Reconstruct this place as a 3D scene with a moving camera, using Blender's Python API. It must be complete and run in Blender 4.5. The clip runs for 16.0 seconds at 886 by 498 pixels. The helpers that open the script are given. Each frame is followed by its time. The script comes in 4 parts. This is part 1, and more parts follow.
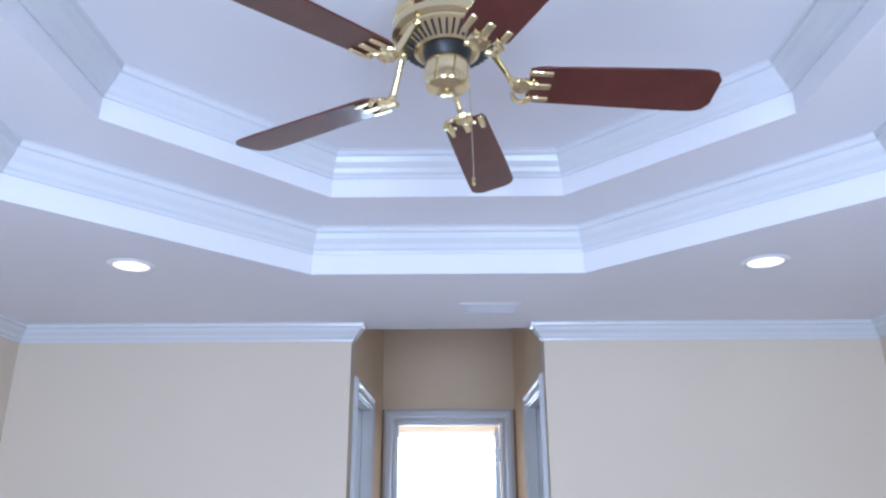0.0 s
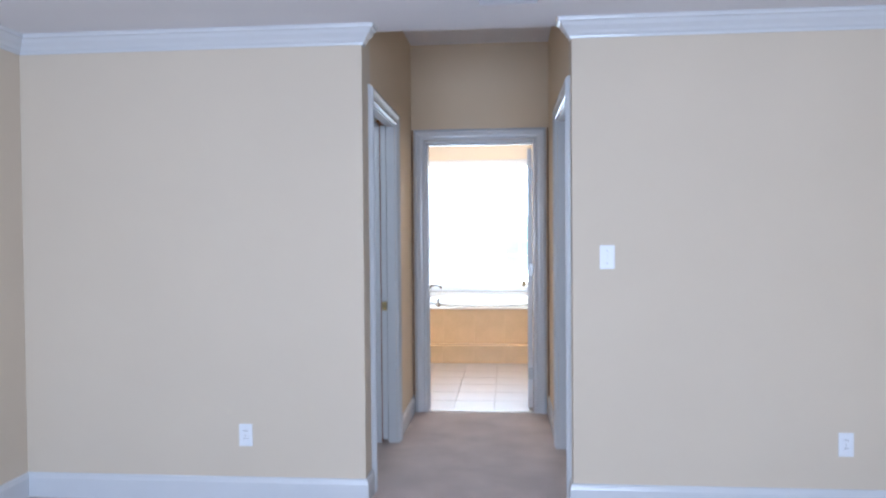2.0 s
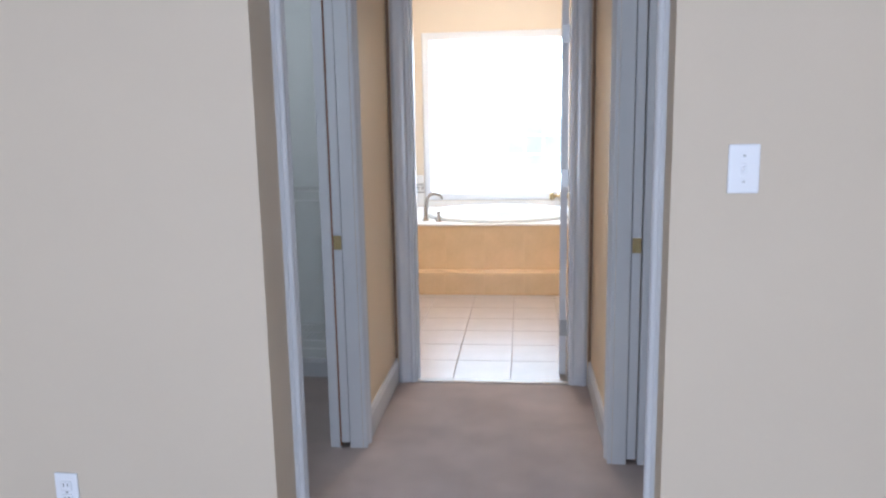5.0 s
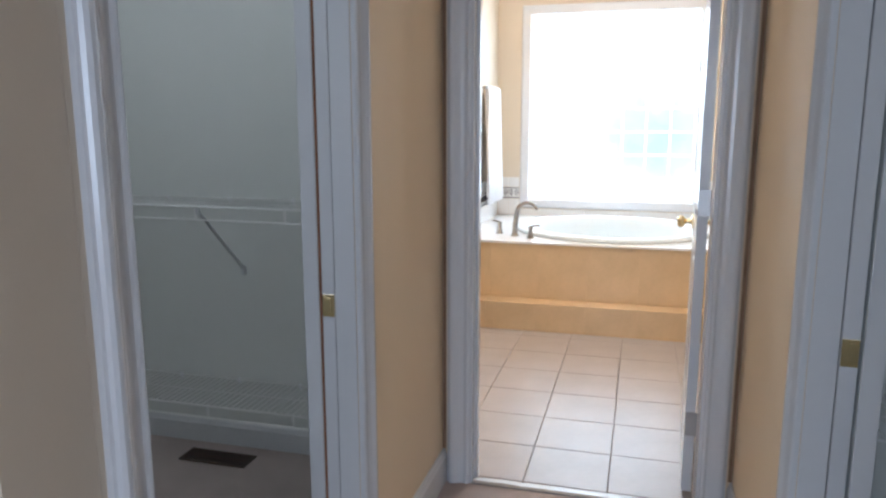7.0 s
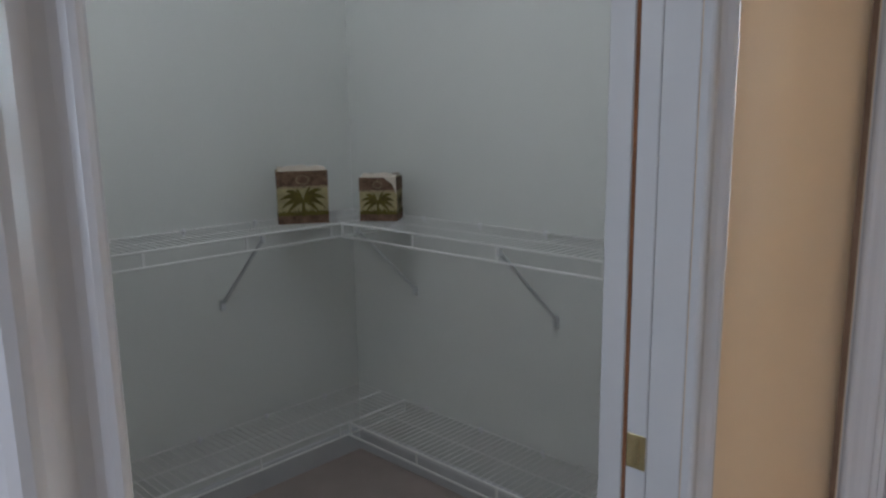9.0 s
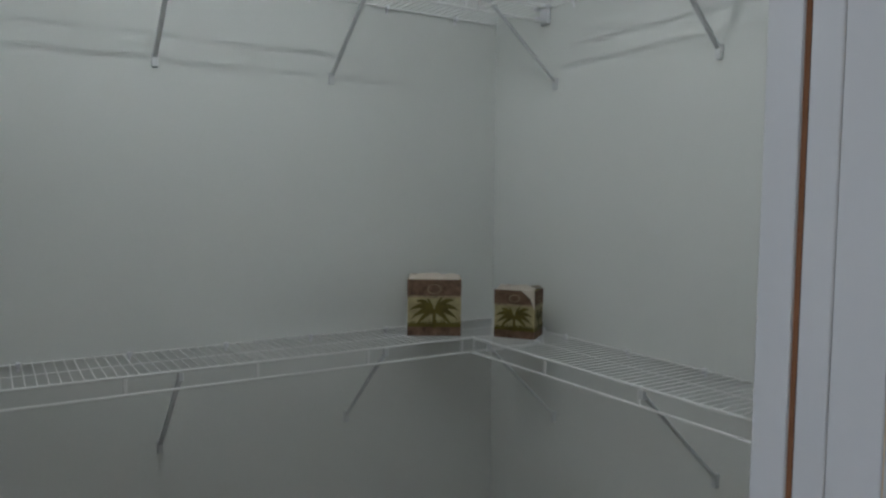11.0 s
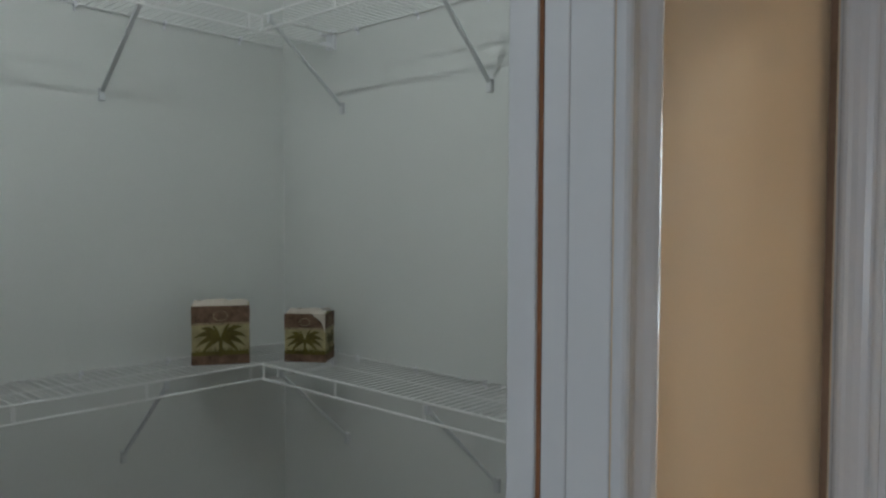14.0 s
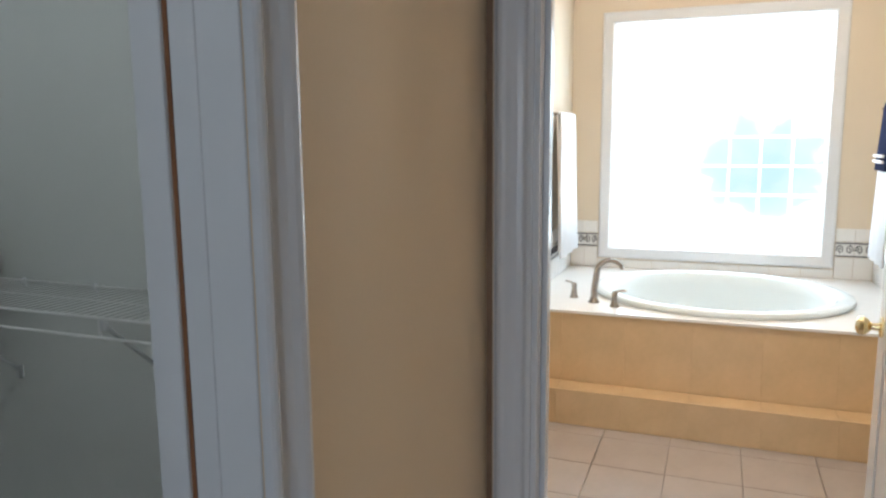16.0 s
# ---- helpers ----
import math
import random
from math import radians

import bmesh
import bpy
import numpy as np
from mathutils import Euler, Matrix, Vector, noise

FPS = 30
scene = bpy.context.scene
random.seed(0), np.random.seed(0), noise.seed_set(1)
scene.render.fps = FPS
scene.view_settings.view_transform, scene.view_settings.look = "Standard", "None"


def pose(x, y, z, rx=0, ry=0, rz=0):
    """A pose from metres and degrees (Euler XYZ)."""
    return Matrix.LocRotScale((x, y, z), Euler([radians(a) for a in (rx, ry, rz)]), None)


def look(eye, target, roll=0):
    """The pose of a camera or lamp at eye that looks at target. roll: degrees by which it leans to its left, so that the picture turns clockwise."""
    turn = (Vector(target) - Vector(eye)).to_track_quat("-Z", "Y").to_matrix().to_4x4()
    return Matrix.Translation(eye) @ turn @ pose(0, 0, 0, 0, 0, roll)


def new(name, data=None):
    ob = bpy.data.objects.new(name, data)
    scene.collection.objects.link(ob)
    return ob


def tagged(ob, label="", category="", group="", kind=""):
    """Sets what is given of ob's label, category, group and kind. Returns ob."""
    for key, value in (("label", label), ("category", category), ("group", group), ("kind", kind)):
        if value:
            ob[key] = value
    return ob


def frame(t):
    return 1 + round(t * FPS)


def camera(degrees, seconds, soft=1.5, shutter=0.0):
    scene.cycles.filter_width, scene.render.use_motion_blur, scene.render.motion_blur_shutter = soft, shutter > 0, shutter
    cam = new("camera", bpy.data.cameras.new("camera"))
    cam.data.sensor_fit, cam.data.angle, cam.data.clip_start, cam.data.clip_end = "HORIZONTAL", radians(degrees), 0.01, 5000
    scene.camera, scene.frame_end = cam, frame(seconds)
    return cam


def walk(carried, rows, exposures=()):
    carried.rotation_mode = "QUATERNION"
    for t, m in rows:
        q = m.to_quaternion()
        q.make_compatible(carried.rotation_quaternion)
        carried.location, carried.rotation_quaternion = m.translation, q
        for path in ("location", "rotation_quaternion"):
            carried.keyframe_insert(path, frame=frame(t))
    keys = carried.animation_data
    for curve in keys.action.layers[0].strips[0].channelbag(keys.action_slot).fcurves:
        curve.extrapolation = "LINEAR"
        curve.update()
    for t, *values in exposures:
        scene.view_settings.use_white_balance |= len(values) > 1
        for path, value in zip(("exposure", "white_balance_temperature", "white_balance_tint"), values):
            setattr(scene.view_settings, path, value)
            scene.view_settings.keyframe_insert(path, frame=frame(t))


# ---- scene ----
cam = camera(63.0, 16.0, 2.4)
PATH = [
    (0, (0.012, -3.796, 1.534), (-0.005, -1.901, 2.175), -0.20),
    (0.5, (0.036, -3.758, 1.497), (-0.000, -1.818, 1.985), -0.44),
    (1, (0.105, -3.699, 1.450), (0.031, -1.723, 1.756), -0.52),
    (1.5, (0.186, -3.629, 1.412), (0.051, -1.638, 1.533), -0.31),
    (2, (0.192, -3.522, 1.371), (0.020, -1.530, 1.327), -0.46),
    (2.5, (0.184, -3.320, 1.345), (0.018, -1.333, 1.195), -0.60),
    (3, (0.169, -3.062, 1.348), (-0.001, -1.081, 1.137), -0.72),
    (3.5, (0.168, -2.748, 1.344), (-0.035, -0.773, 1.101), -0.89),
    (4, (0.157, -2.426, 1.351), (-0.050, -0.456, 1.074), -1.08),
    (6.5, (0.164, -0.790, 1.361), (-0.175, 1.147, 0.996), 0.78),
    (7, (0.168, -0.533, 1.372), (-0.352, 1.366, 1.019), -0.08),
    (7.5, (0.088, -0.280, 1.386), (-0.615, 1.559, 1.035), -0.03),
    (8, (-0.003, -0.083, 1.424), (-0.908, 1.666, 1.076), -0.30),
    (8.5, (-0.051, 0.015, 1.432), (-1.170, 1.636, 1.084), -0.69),
    (9, (-0.063, 0.140, 1.438), (-1.426, 1.558, 1.074), -0.77),
    (9.5, (-0.091, 0.283, 1.436), (-1.651, 1.490, 1.107), 0.66),
    (10, (-0.110, 0.356, 1.455), (-1.772, 1.437, 1.194), 0.45),
    (12.5, (-0.219, 0.409, 1.575), (-1.868, 1.541, 1.569), 0.04),
    (13, (-0.183, 0.397, 1.565), (-1.767, 1.617, 1.512), 0.29),
    (13.5, (-0.157, 0.414, 1.538), (-1.637, 1.758, 1.469), 0.41),
    (14, (-0.119, 0.419, 1.527), (-1.465, 1.897, 1.448), 0.25),
    (14.5, (-0.082, 0.428, 1.526), (-1.285, 2.022, 1.412), 0.45),
    (15, (-0.060, 0.454, 1.509), (-1.122, 2.141, 1.346), 0.35),
    (15.5, (-0.064, 0.487, 1.481), (-0.962, 2.260, 1.251), -0.20),
    (16, (-0.058, 0.498, 1.468), (-0.761, 2.345, 1.164), -0.48),
]
EXPOSURES = [(0, 0.13, 5080, 14), (1.5, 0.12, 5200, 13), (4.2, 0.0, 5400, 14), (6.3, -0.12, 5550, 13), (7, -0.25, 5550, 12), (9, -0.22, 5800, 14), (10, -0.18, 5800, 13), (12.5, -0.36, 6050, 7), (14.5, -0.36, 5850, 7), (16, -0.46, 5750, 8)]
walk(cam, [(t, look(eye, target, roll)) for t, eye, target, roll in PATH], EXPOSURES)

# ---------------------------------------------------------------- world, light
world = bpy.data.worlds.new("world")
scene.world = world
world.use_nodes = True
wn = world.node_tree.nodes
sky = wn.new("ShaderNodeTexSky")
sky.sky_type = 'NISHITA'
sky.sun_disc = False
sky.sun_elevation = radians(40)
sky.sun_rotation = radians(200)
world.node_tree.links.new(sky.outputs[0], wn["Background"].inputs[0])
wn["Background"].inputs[1].default_value = 0.12


def area_lamp(name, m, w, h, watts, color):
    d = bpy.data.lights.new(name, 'AREA')
    d.shape, d.size, d.size_y, d.energy, d.color = 'RECTANGLE', w, h, watts, color
    ob = new(name, d)
    ob.matrix_world = m
    return ob


def point_lamp(name, p, watts, color, radius=0.06):
    d = bpy.data.lights.new(name, 'POINT')
    d.energy, d.color, d.shadow_soft_size = watts, color, radius
    ob = new(name, d)
    ob.location = p
    return ob


def spot_lamp(name, p, watts, color, angle):
    d = bpy.data.lights.new(name, 'SPOT')
    d.energy, d.color, d.shadow_soft_size, d.spot_size, d.spot_blend = watts, color, 0.05, radians(angle), 0.6
    ob = new(name, d)
    ob.location = p
    return ob


DAY = (0.80, 0.90, 1.0)
WARM = (1.0, 0.72, 0.42)
# daylight in the two bedroom window openings behind the walker
for wx in (-1.05, 1.05):
    area_lamp("bedroom_window_light", pose(wx, -5.36, 1.35, 90, 0, 0), 1.2, 1.6, 72, DAY)
# ceiling lamps
for lx, ly in ((-1.262, -1.043), (1.270, -1.043)):
    spot_lamp("recessed_light_beam", (lx, ly, 2.425), 6, WARM, 120)
point_lamp("closet_light_bulb", (-1.42, 0.84, 2.60), 10.8, (1.0, 1.0, 0.93), 0.015)
point_lamp("bath_light_bulb", (0.0, 3.45, 2.66), 72, (1.0, 0.79, 0.54), 0.08)
# unseen fill lamp, added only to brighten the linen closet
point_lamp("linen_fill_bulb", (1.05, 0.75, 2.60), 2.2, (1.0, 1.0, 0.93), 0.03)

# ---------------------------------------------------------------- materials


def mat(name, color, rough=0.6, metal=0.0, spec=0.5, scale=3.0, vary=0.04, fine=220.0, bump=0.05, dist=0.001, coat=0.0):
    """A painted or plain surface with stains at two scales and a fine relief."""
    m = bpy.data.materials.new(name)
    m.use_nodes = True
    n, l = m.node_tree.nodes, m.node_tree.links
    b = n["Principled BSDF"]
    b.inputs["Roughness"].default_value = rough
    b.inputs["Metallic"].default_value = metal
    b.inputs["Specular IOR Level"].default_value = spec
    b.inputs["Coat Weight"].default_value = coat
    co = n.new("ShaderNodeTexCoord")
    big, small = n.new("ShaderNodeTexNoise"), n.new("ShaderNodeTexNoise")
    big.inputs["Scale"].default_value, big.inputs["Detail"].default_value = scale, 4
    small.inputs["Scale"].default_value, small.inputs["Detail"].default_value = fine, 3
    l.new(co.outputs["Object"], big.inputs["Vector"])
    l.new(co.outputs["Object"], small.inputs["Vector"])
    add = n.new("ShaderNodeMath")
    add.operation = 'MULTIPLY_ADD'
    add.inputs[1].default_value = 0.35
    l.new(small.outputs[0], add.inputs[0])
    l.new(big.outputs[0], add.inputs[2])
    ramp = n.new("ShaderNodeValToRGB")
    e = ramp.color_ramp.elements
    e[0].position, e[1].position = 0.4, 0.95
    e[0].color = (*[c * (1 - vary) for c in color], 1)
    e[1].color = (*[min(1, c * (1 + vary)) for c in color], 1)
    l.new(add.outputs[0], ramp.inputs[0])
    l.new(ramp.outputs[0], b.inputs["Base Color"])
    if bump:
        bp = n.new("ShaderNodeBump")
        bp.inputs["Strength"].default_value, bp.inputs["Distance"].default_value = bump, dist
        l.new(small.outputs[0], bp.inputs["Height"])
        l.new(bp.outputs[0], b.inputs["Normal"])
    return m


def carpet_mat():
    m = mat("carpet", (0.51, 0.42, 0.38), 0.95, 0, 0.1, 3.4, 0.22, 420, 0.9, 0.006)
    m.node_tree.nodes["Principled BSDF"].inputs["Sheen Weight"].default_value = 0.3
    return m


def glow(name, color, strength):
    m = bpy.data.materials.new(name)
    m.use_nodes = True
    n, l = m.node_tree.nodes, m.node_tree.links
    n.remove(n["Principled BSDF"])
    e = n.new("ShaderNodeEmission")
    e.inputs[0].default_value, e.inputs[1].default_value = (*color, 1), strength
    l.new(e.outputs[0], n["Material Output"].inputs[0])
    return m


PAINT = mat("beige_wall_paint", (0.665, 0.575, 0.455), 0.75, 0, 0.25, 1.3, 0.025, 160, 0.12, 0.0015)
TAN = mat("tan_wall_paint", (0.70, 0.565, 0.395), 0.7, 0, 0.3, 1.3, 0.03, 160, 0.12, 0.0015)
CLOSETPAINT = mat("closet_white_paint", (0.74, 0.76, 0.74), 0.75, 0, 0.25, 1.5, 0.025, 150, 0.12, 0.0015)
CEILPAINT = mat("ceiling_white_paint", (0.79, 0.78, 0.81), 0.85, 0, 0.2, 1.2, 0.02, 140, 0.15, 0.002)
TRIM = mat("white_trim_paint", (0.66, 0.67, 0.69), 0.20, 0, 0.5, 4, 0.02, 60, 0.03, 0.0005)
CARPET = carpet_mat()
TILE = mat("beige_floor_tile", (0.42, 0.375, 0.355), 0.30, 0, 0.5, 5, 0.07, 40, 0.04, 0.001)
PANELTILE = mat("tan_tub_tile", (0.64, 0.47, 0.28), 0.22, 0, 0.5, 5, 0.07, 40, 0.04, 0.001)
GROUT = mat("grout", (0.29, 0.26, 0.24), 0.9, 0, 0.2, 8, 0.1, 200, 0.3, 0.002)
WHITETILE = mat("white_tile", (0.78, 0.77, 0.75), 0.18, 0, 0.5, 6, 0.03, 50, 0.03, 0.0006)
PORCELAIN = mat("white_acrylic", (0.74, 0.79, 0.80), 0.12, 0, 0.5, 3, 0.01, 40, 0.0)
BRASS = mat("polished_brass", (0.80, 0.68, 0.40), 0.16, 1.0, 0.5, 8, 0.08, 90, 0.03, 0.0005)
NICKEL = mat("brushed_nickel", (0.36, 0.335, 0.31), 0.25, 1.0, 0.5, 8, 0.06, 120, 0.03, 0.0004)
STEEL = mat("hinge_steel", (0.42, 0.42, 0.42), 0.42, 1.0, 0.5, 8, 0.06, 120, 0.03, 0.0004)
BLACK = mat("black_metal", (0.02, 0.02, 0.022), 0.4, 0, 0.5, 8, 0.1, 100, 0.05)
PLASTIC = mat("white_plastic", (0.84, 0.85, 0.88), 0.35, 0, 0.5, 8, 0.01, 90, 0.0)
WIRE = mat("white_vinyl_wire", (0.84, 0.85, 0.84), 0.35, 0, 0.5, 8, 0.03, 90, 0.0)
BRACKET = mat("grey_bracket_steel", (0.70, 0.72, 0.73), 0.4, 0.2, 0.5, 8, 0.05, 90, 0.03)
RAWWOOD = mat("raw_wood_gap", (0.26, 0.12, 0.06), 0.8, 0, 0.2, 9, 0.2, 80, 0.2)
TOWEL = mat("white_terry", (0.80, 0.79, 0.80), 0.95, 0, 0.1, 6, 0.05, 300, 0.9, 0.004)
NAVY = mat("navy_terry", (0.015, 0.02, 0.06), 0.95, 0, 0.1, 6, 0.15, 300, 0.9, 0.004)
BULB = glow("lamp_glow", (1.0, 0.78, 0.52), 1.9)
GLOBE = glow("globe_glow", (1.0, 0.95, 0.85), 1.2)


def outdoors():
    """Bright sky with a dimmer, bluish-green patch low on one side."""
    m = glow("outdoor_brightness", (0.93, 0.98, 1.0), 8.0)
    n, l = m.node_tree.nodes, m.node_tree.links
    co, ns, ramp = n.new("ShaderNodeTexCoord"), n.new("ShaderNodeTexNoise"), n.new("ShaderNodeValToRGB")
    dist = n.new("ShaderNodeVectorMath")
    dist.operation = 'DISTANCE'
    dist.inputs[1].default_value = (0.36, 7.4, 1.18)
    ns.inputs["Scale"].default_value, ns.inputs["Detail"].default_value = 4.0, 4
    add = n.new("ShaderNodeMath")
    add.operation = 'MULTIPLY_ADD'
    add.inputs[1].default_value = 0.9
    l.new(co.outputs["Object"], dist.inputs[0])
    l.new(co.outputs["Object"], ns.inputs["Vector"])
    l.new(ns.outputs[0], add.inputs[0])
    l.new(dist.outputs["Value"], add.inputs[2])
    e = ramp.color_ramp.elements
    e[0].position, e[0].color = 0.50, (0.140, 0.166, 0.167, 1)
    mid = e.new(0.90)
    mid.color = (0.175, 0.185, 0.186, 1)
    e[2].position, e[2].color = 1.0, (0.93, 0.98, 1.0, 1)
    l.new(add.outputs[0], ramp.inputs[0])
    l.new(ramp.outputs[0], n["Emission"].inputs[0])
    return m


SKYGLOW = outdoors()

# ---------------------------------------------------------------- building helpers


def box(bm, x0, x1, y0, y1, z0, z1, bevel=0.0, seg=2):
    geo = bmesh.ops.create_cube(bm, size=1.0)
    vs = geo["verts"]
    bmesh.ops.scale(bm, vec=(abs(x1 - x0), abs(y1 - y0), abs(z1 - z0)), verts=vs)
    bmesh.ops.translate(bm, vec=((x0 + x1) / 2, (y0 + y1) / 2, (z0 + z1) / 2), verts=vs)
    if bevel:
        es = list({e for v in vs for e in v.link_edges})
        bmesh.ops.bevel(bm, geom=es, offset=bevel, segments=seg, profile=0.6, affect='EDGES')
    return bm


def rod(bm, a, b, r, sides=8):
    a, b = Vector(a), Vector(b)
    geo = bmesh.ops.create_cone(bm, cap_ends=True, segments=sides, radius1=r, radius2=r, depth=(b - a).length)
    q = (b - a).to_track_quat('Z', 'Y').to_matrix().to_4x4()
    bmesh.ops.transform(bm, matrix=Matrix.Translation((a + b) / 2) @ q, verts=geo["verts"])
    return bm


def lathe(bm, profile, at=(0, 0, 0), sides=32, axis='Z'):
    """profile: rows of radius, height."""
    rings = []
    for r, h in profile:
        ring = []
        for i in range(sides):
            a = 2 * math.pi * i / sides
            p = (r * math.cos(a), r * math.sin(a), h)
            if axis == 'X':
                p = (p[2], p[0], p[1])
            elif axis == 'Y':
                p = (p[0], p[2], p[1])
            ring.append(bm.verts.new((p[0] + at[0], p[1] + at[1], p[2] + at[2])))
        rings.append(ring)
    for A, B in zip(rings, rings[1:]):
        for i in range(sides):
            bm.faces.new((A[i], A[(i + 1) % sides], B[(i + 1) % sides], B[i]))
    for ring in (rings[0], rings[-1]):
        if profile[0 if ring is rings[0] else -1][0] > 1e-4:
            bm.faces.new(ring)
    bmesh.ops.recalc_face_normals(bm, faces=bm.faces)
    return bm


def sweep(bm, points, profile, up, closed=False):
    """Runs a profile (rows of out, up) along level points; mitres the corners. up: z of each point's zero."""
    pts = [Vector((p[0], p[1])) for p in points]
    n = len(pts)
    rings = []
    for i, p in enumerate(pts):
        d0 = (p - pts[i - 1]).normalized() if (i or closed) else (pts[1] - p).normalized()
        d1 = (pts[(i + 1) % n] - p).normalized() if (i < n - 1 or closed) else d0
        n0, n1 = Vector((-d0.y, d0.x)), Vector((-d1.y, d1.x))
        m = (n0 + n1).normalized()
        m = m / max(0.2, m.dot(n0))
        rings.append([bm.verts.new((p.x + m.x * o, p.y + m.y * o, up + h)) for o, h in profile])
    k = len(profile)
    for i in range(n if closed else n - 1):
        A, B = rings[i], rings[(i + 1) % n]
        for j in range(k):
            bm.faces.new((A[j], B[j], B[(j + 1) % k], A[(j + 1) % k]))
    if not closed:
        bm.faces.new(rings[0]), bm.faces.new(rings[-1])
    bmesh.ops.recalc_face_normals(bm, faces=bm.faces)
    return bm


def finish(bm, name, material, smooth=False):
    me = bpy.data.meshes.new(name)
    if smooth:
        for f in bm.faces:
            f.smooth = True
        for e in bm.edges:
            if len(e.link_faces) == 2 and e.calc_face_angle(0) > 0.7:
                e.smooth = False
    bm.to_mesh(me)
    bm.free()
    me.materials.append(material)
    return me


def part(name, bm, material, parent, label="", smooth=False):
    ob = new(name, finish(bm, name, material, smooth))
    ob.parent = parent
    if label:
        ob["label"] = label
    return ob


def solid(name, bm, material, label="", category="", kind="", group="", smooth=False):
    return tagged(new(name, finish(bm, name, material, smooth)), label, category, group, kind)


def thing(name, at, label, category, group="", kind=""):
    ob = new(name)
    ob.location = at
    ob.empty_display_size = 0.05
    return tagged(ob, label, category, group, kind)


B = bmesh.new
CZ = 2.406          # bedroom ceiling
LD0, LD1, RD0, RD1, DZ = 0.312, 1.140, 0.232, 1.060, 2.075   # pocket door openings
WF = 0.070         # face of the bedroom wall beside the hall
HZ = 2.80          # hall, closet and bath ceiling
CE = WF + .10       # edge of the bedroom ceiling towards the hall
RX = 2.33          # half width of the bedroom
SK, SC, SO = .577, .6225, .664   # hall skin, closet skin and outer face of the pocket walls
BXW, BXE = -1.02, .87   # bathroom side walls

# ---------------------------------------------------------------- structure
bm = B()
box(bm, -2.55, 2.55, -5.55, 1.99, -0.12, 0.0)
box(bm, -2.56, -0.55, 0.1, 2.17, -0.12, -0.002)
solid("floor_carpet", bm, CARPET, "taupe cut-pile carpet over bedroom, hall and closets", "carpet", "structure")
WX0, WX1, WZ0, WZ1, WY = -0.75, 0.57, 0.705, 2.21, 5.56   # bathroom window opening, wall face
solid("floor_bath", box(B(), BXW - .12, BXE + .12, 1.992, WY + .14, -0.12, -0.012), GROUT, "grout bed under bathroom floor tiles", "floor", "structure")

S = "structure"
# bedroom walls; the far wall is open at the hall
solid("wall_north_west", box(box(B(), -RX - .11, -0.52, WF, CE + .0495, 0, CZ + .02), -RX - .11, -0.52, CE + .0505, LD0 - .014, 0, HZ), PAINT, "beige painted bedroom wall beside the hall", "wall", S)
solid("wall_north_east", box(box(B(), 0.52, RX + .12, WF, CE + .0495, 0, CZ + .02), 0.52, RX + .12, CE + .0505, RD0 - .014, 0, HZ), PAINT, "beige painted bedroom wall beside the hall", "wall", S)
solid("wall_west", box(B(), -RX - .12, -RX, -5.5, WF - .001, 0, CZ + .02), PAINT, "beige painted bedroom side wall", "wall", S)
solid("wall_east", box(B(), RX, RX + .12, -5.5, WF - .001, 0, CZ + .02), PAINT, "beige painted bedroom side wall", "wall", S)
bm = B()
for a, b, c, d in ((-RX - .12, -1.7, 0, CZ), (-0.4, 0.4, 0, CZ), (1.7, RX + .12, 0, CZ), (-1.7, -0.4, 0, 0.5), (-1.7, -0.4, 2.2, CZ), (0.4, 1.7, 0, 0.5), (0.4, 1.7, 2.2, CZ)):
    box(bm, a, b, -5.5, -5.38, c, d)
solid("wall_south", bm, PAINT, "beige painted bedroom wall with two window openings", "wall", S)


def wall_with_door(name, xa, xb, y0, y1, d0, d1, dz, material, label):
    bm = B()
    box(bm, xa, xb, y0, d0 - .004, 0, HZ)
    box(bm, xa, xb, d1, y1, 0, HZ)
    box(bm, xa, xb, d0 - .004, d1, dz, HZ)
    return solid(name, bm, material, label, "wall", S)


# hall side walls carry a tan skin towards the hall and a white one towards the closets
wall_with_door("wall_hall_west", -SK, -0.52, LD0 - .0135, 1.975, LD0, LD1, DZ, TAN, "tan painted hall wall with a pocket door opening")
wall_with_door("wall_hall_west_closet", -SO, -SC, LD0 - .0135, 1.975, LD0, LD1, DZ, CLOSETPAINT, "white closet side of the hall wall")
wall_with_door("wall_hall_east", 0.52, SK, RD0 - .0135, 1.975, RD0, RD1, DZ, TAN, "tan painted hall wall with a pocket door opening")
wall_with_door("wall_hall_east_closet", SC, SO, RD0 - .0135, 1.975, RD0, RD1, DZ, CLOSETPAINT, "white closet side of the hall wall")
bm = B()
BD0, BD1, BZ = -0.423, 0.421, 2.070
box(bm, -SO, BD0, 1.977, 2.09, 0, HZ)
box(bm, BD1, SO, 1.977, 2.09, 0, HZ)
box(bm, BD0, BD1, 1.977, 2.09, BZ, HZ)
solid("wall_hall_end", bm, TAN, "tan painted end wall of the hall round the bathroom door", "wall", S)
# closets
XW, YN, DEP = -2.41, 2.04, .30   # closet west and north wall, shelf depth
solid("wall_closet_west", box(B(), -2.56, XW, LD0 - .0135, YN, 0, HZ), CLOSETPAINT, "white painted closet wall", "wall", S)
solid("wall_closet_north", box(B(), -2.56, -SO - .002, YN, 2.0885, 0, HZ), CLOSETPAINT, "white painted closet wall", "wall", S)
solid("wall_closet_south", box(B(), XW + .001, -SO - .002, LD0 - .0135, LD0 + .008, 0, HZ), CLOSETPAINT, "white painted closet wall", "wall", S)
solid("wall_linen_east", box(B(), 1.45, 1.57, RD0 - .0135, 1.40, 0, HZ), CLOSETPAINT, "white painted linen closet wall", "wall", S)
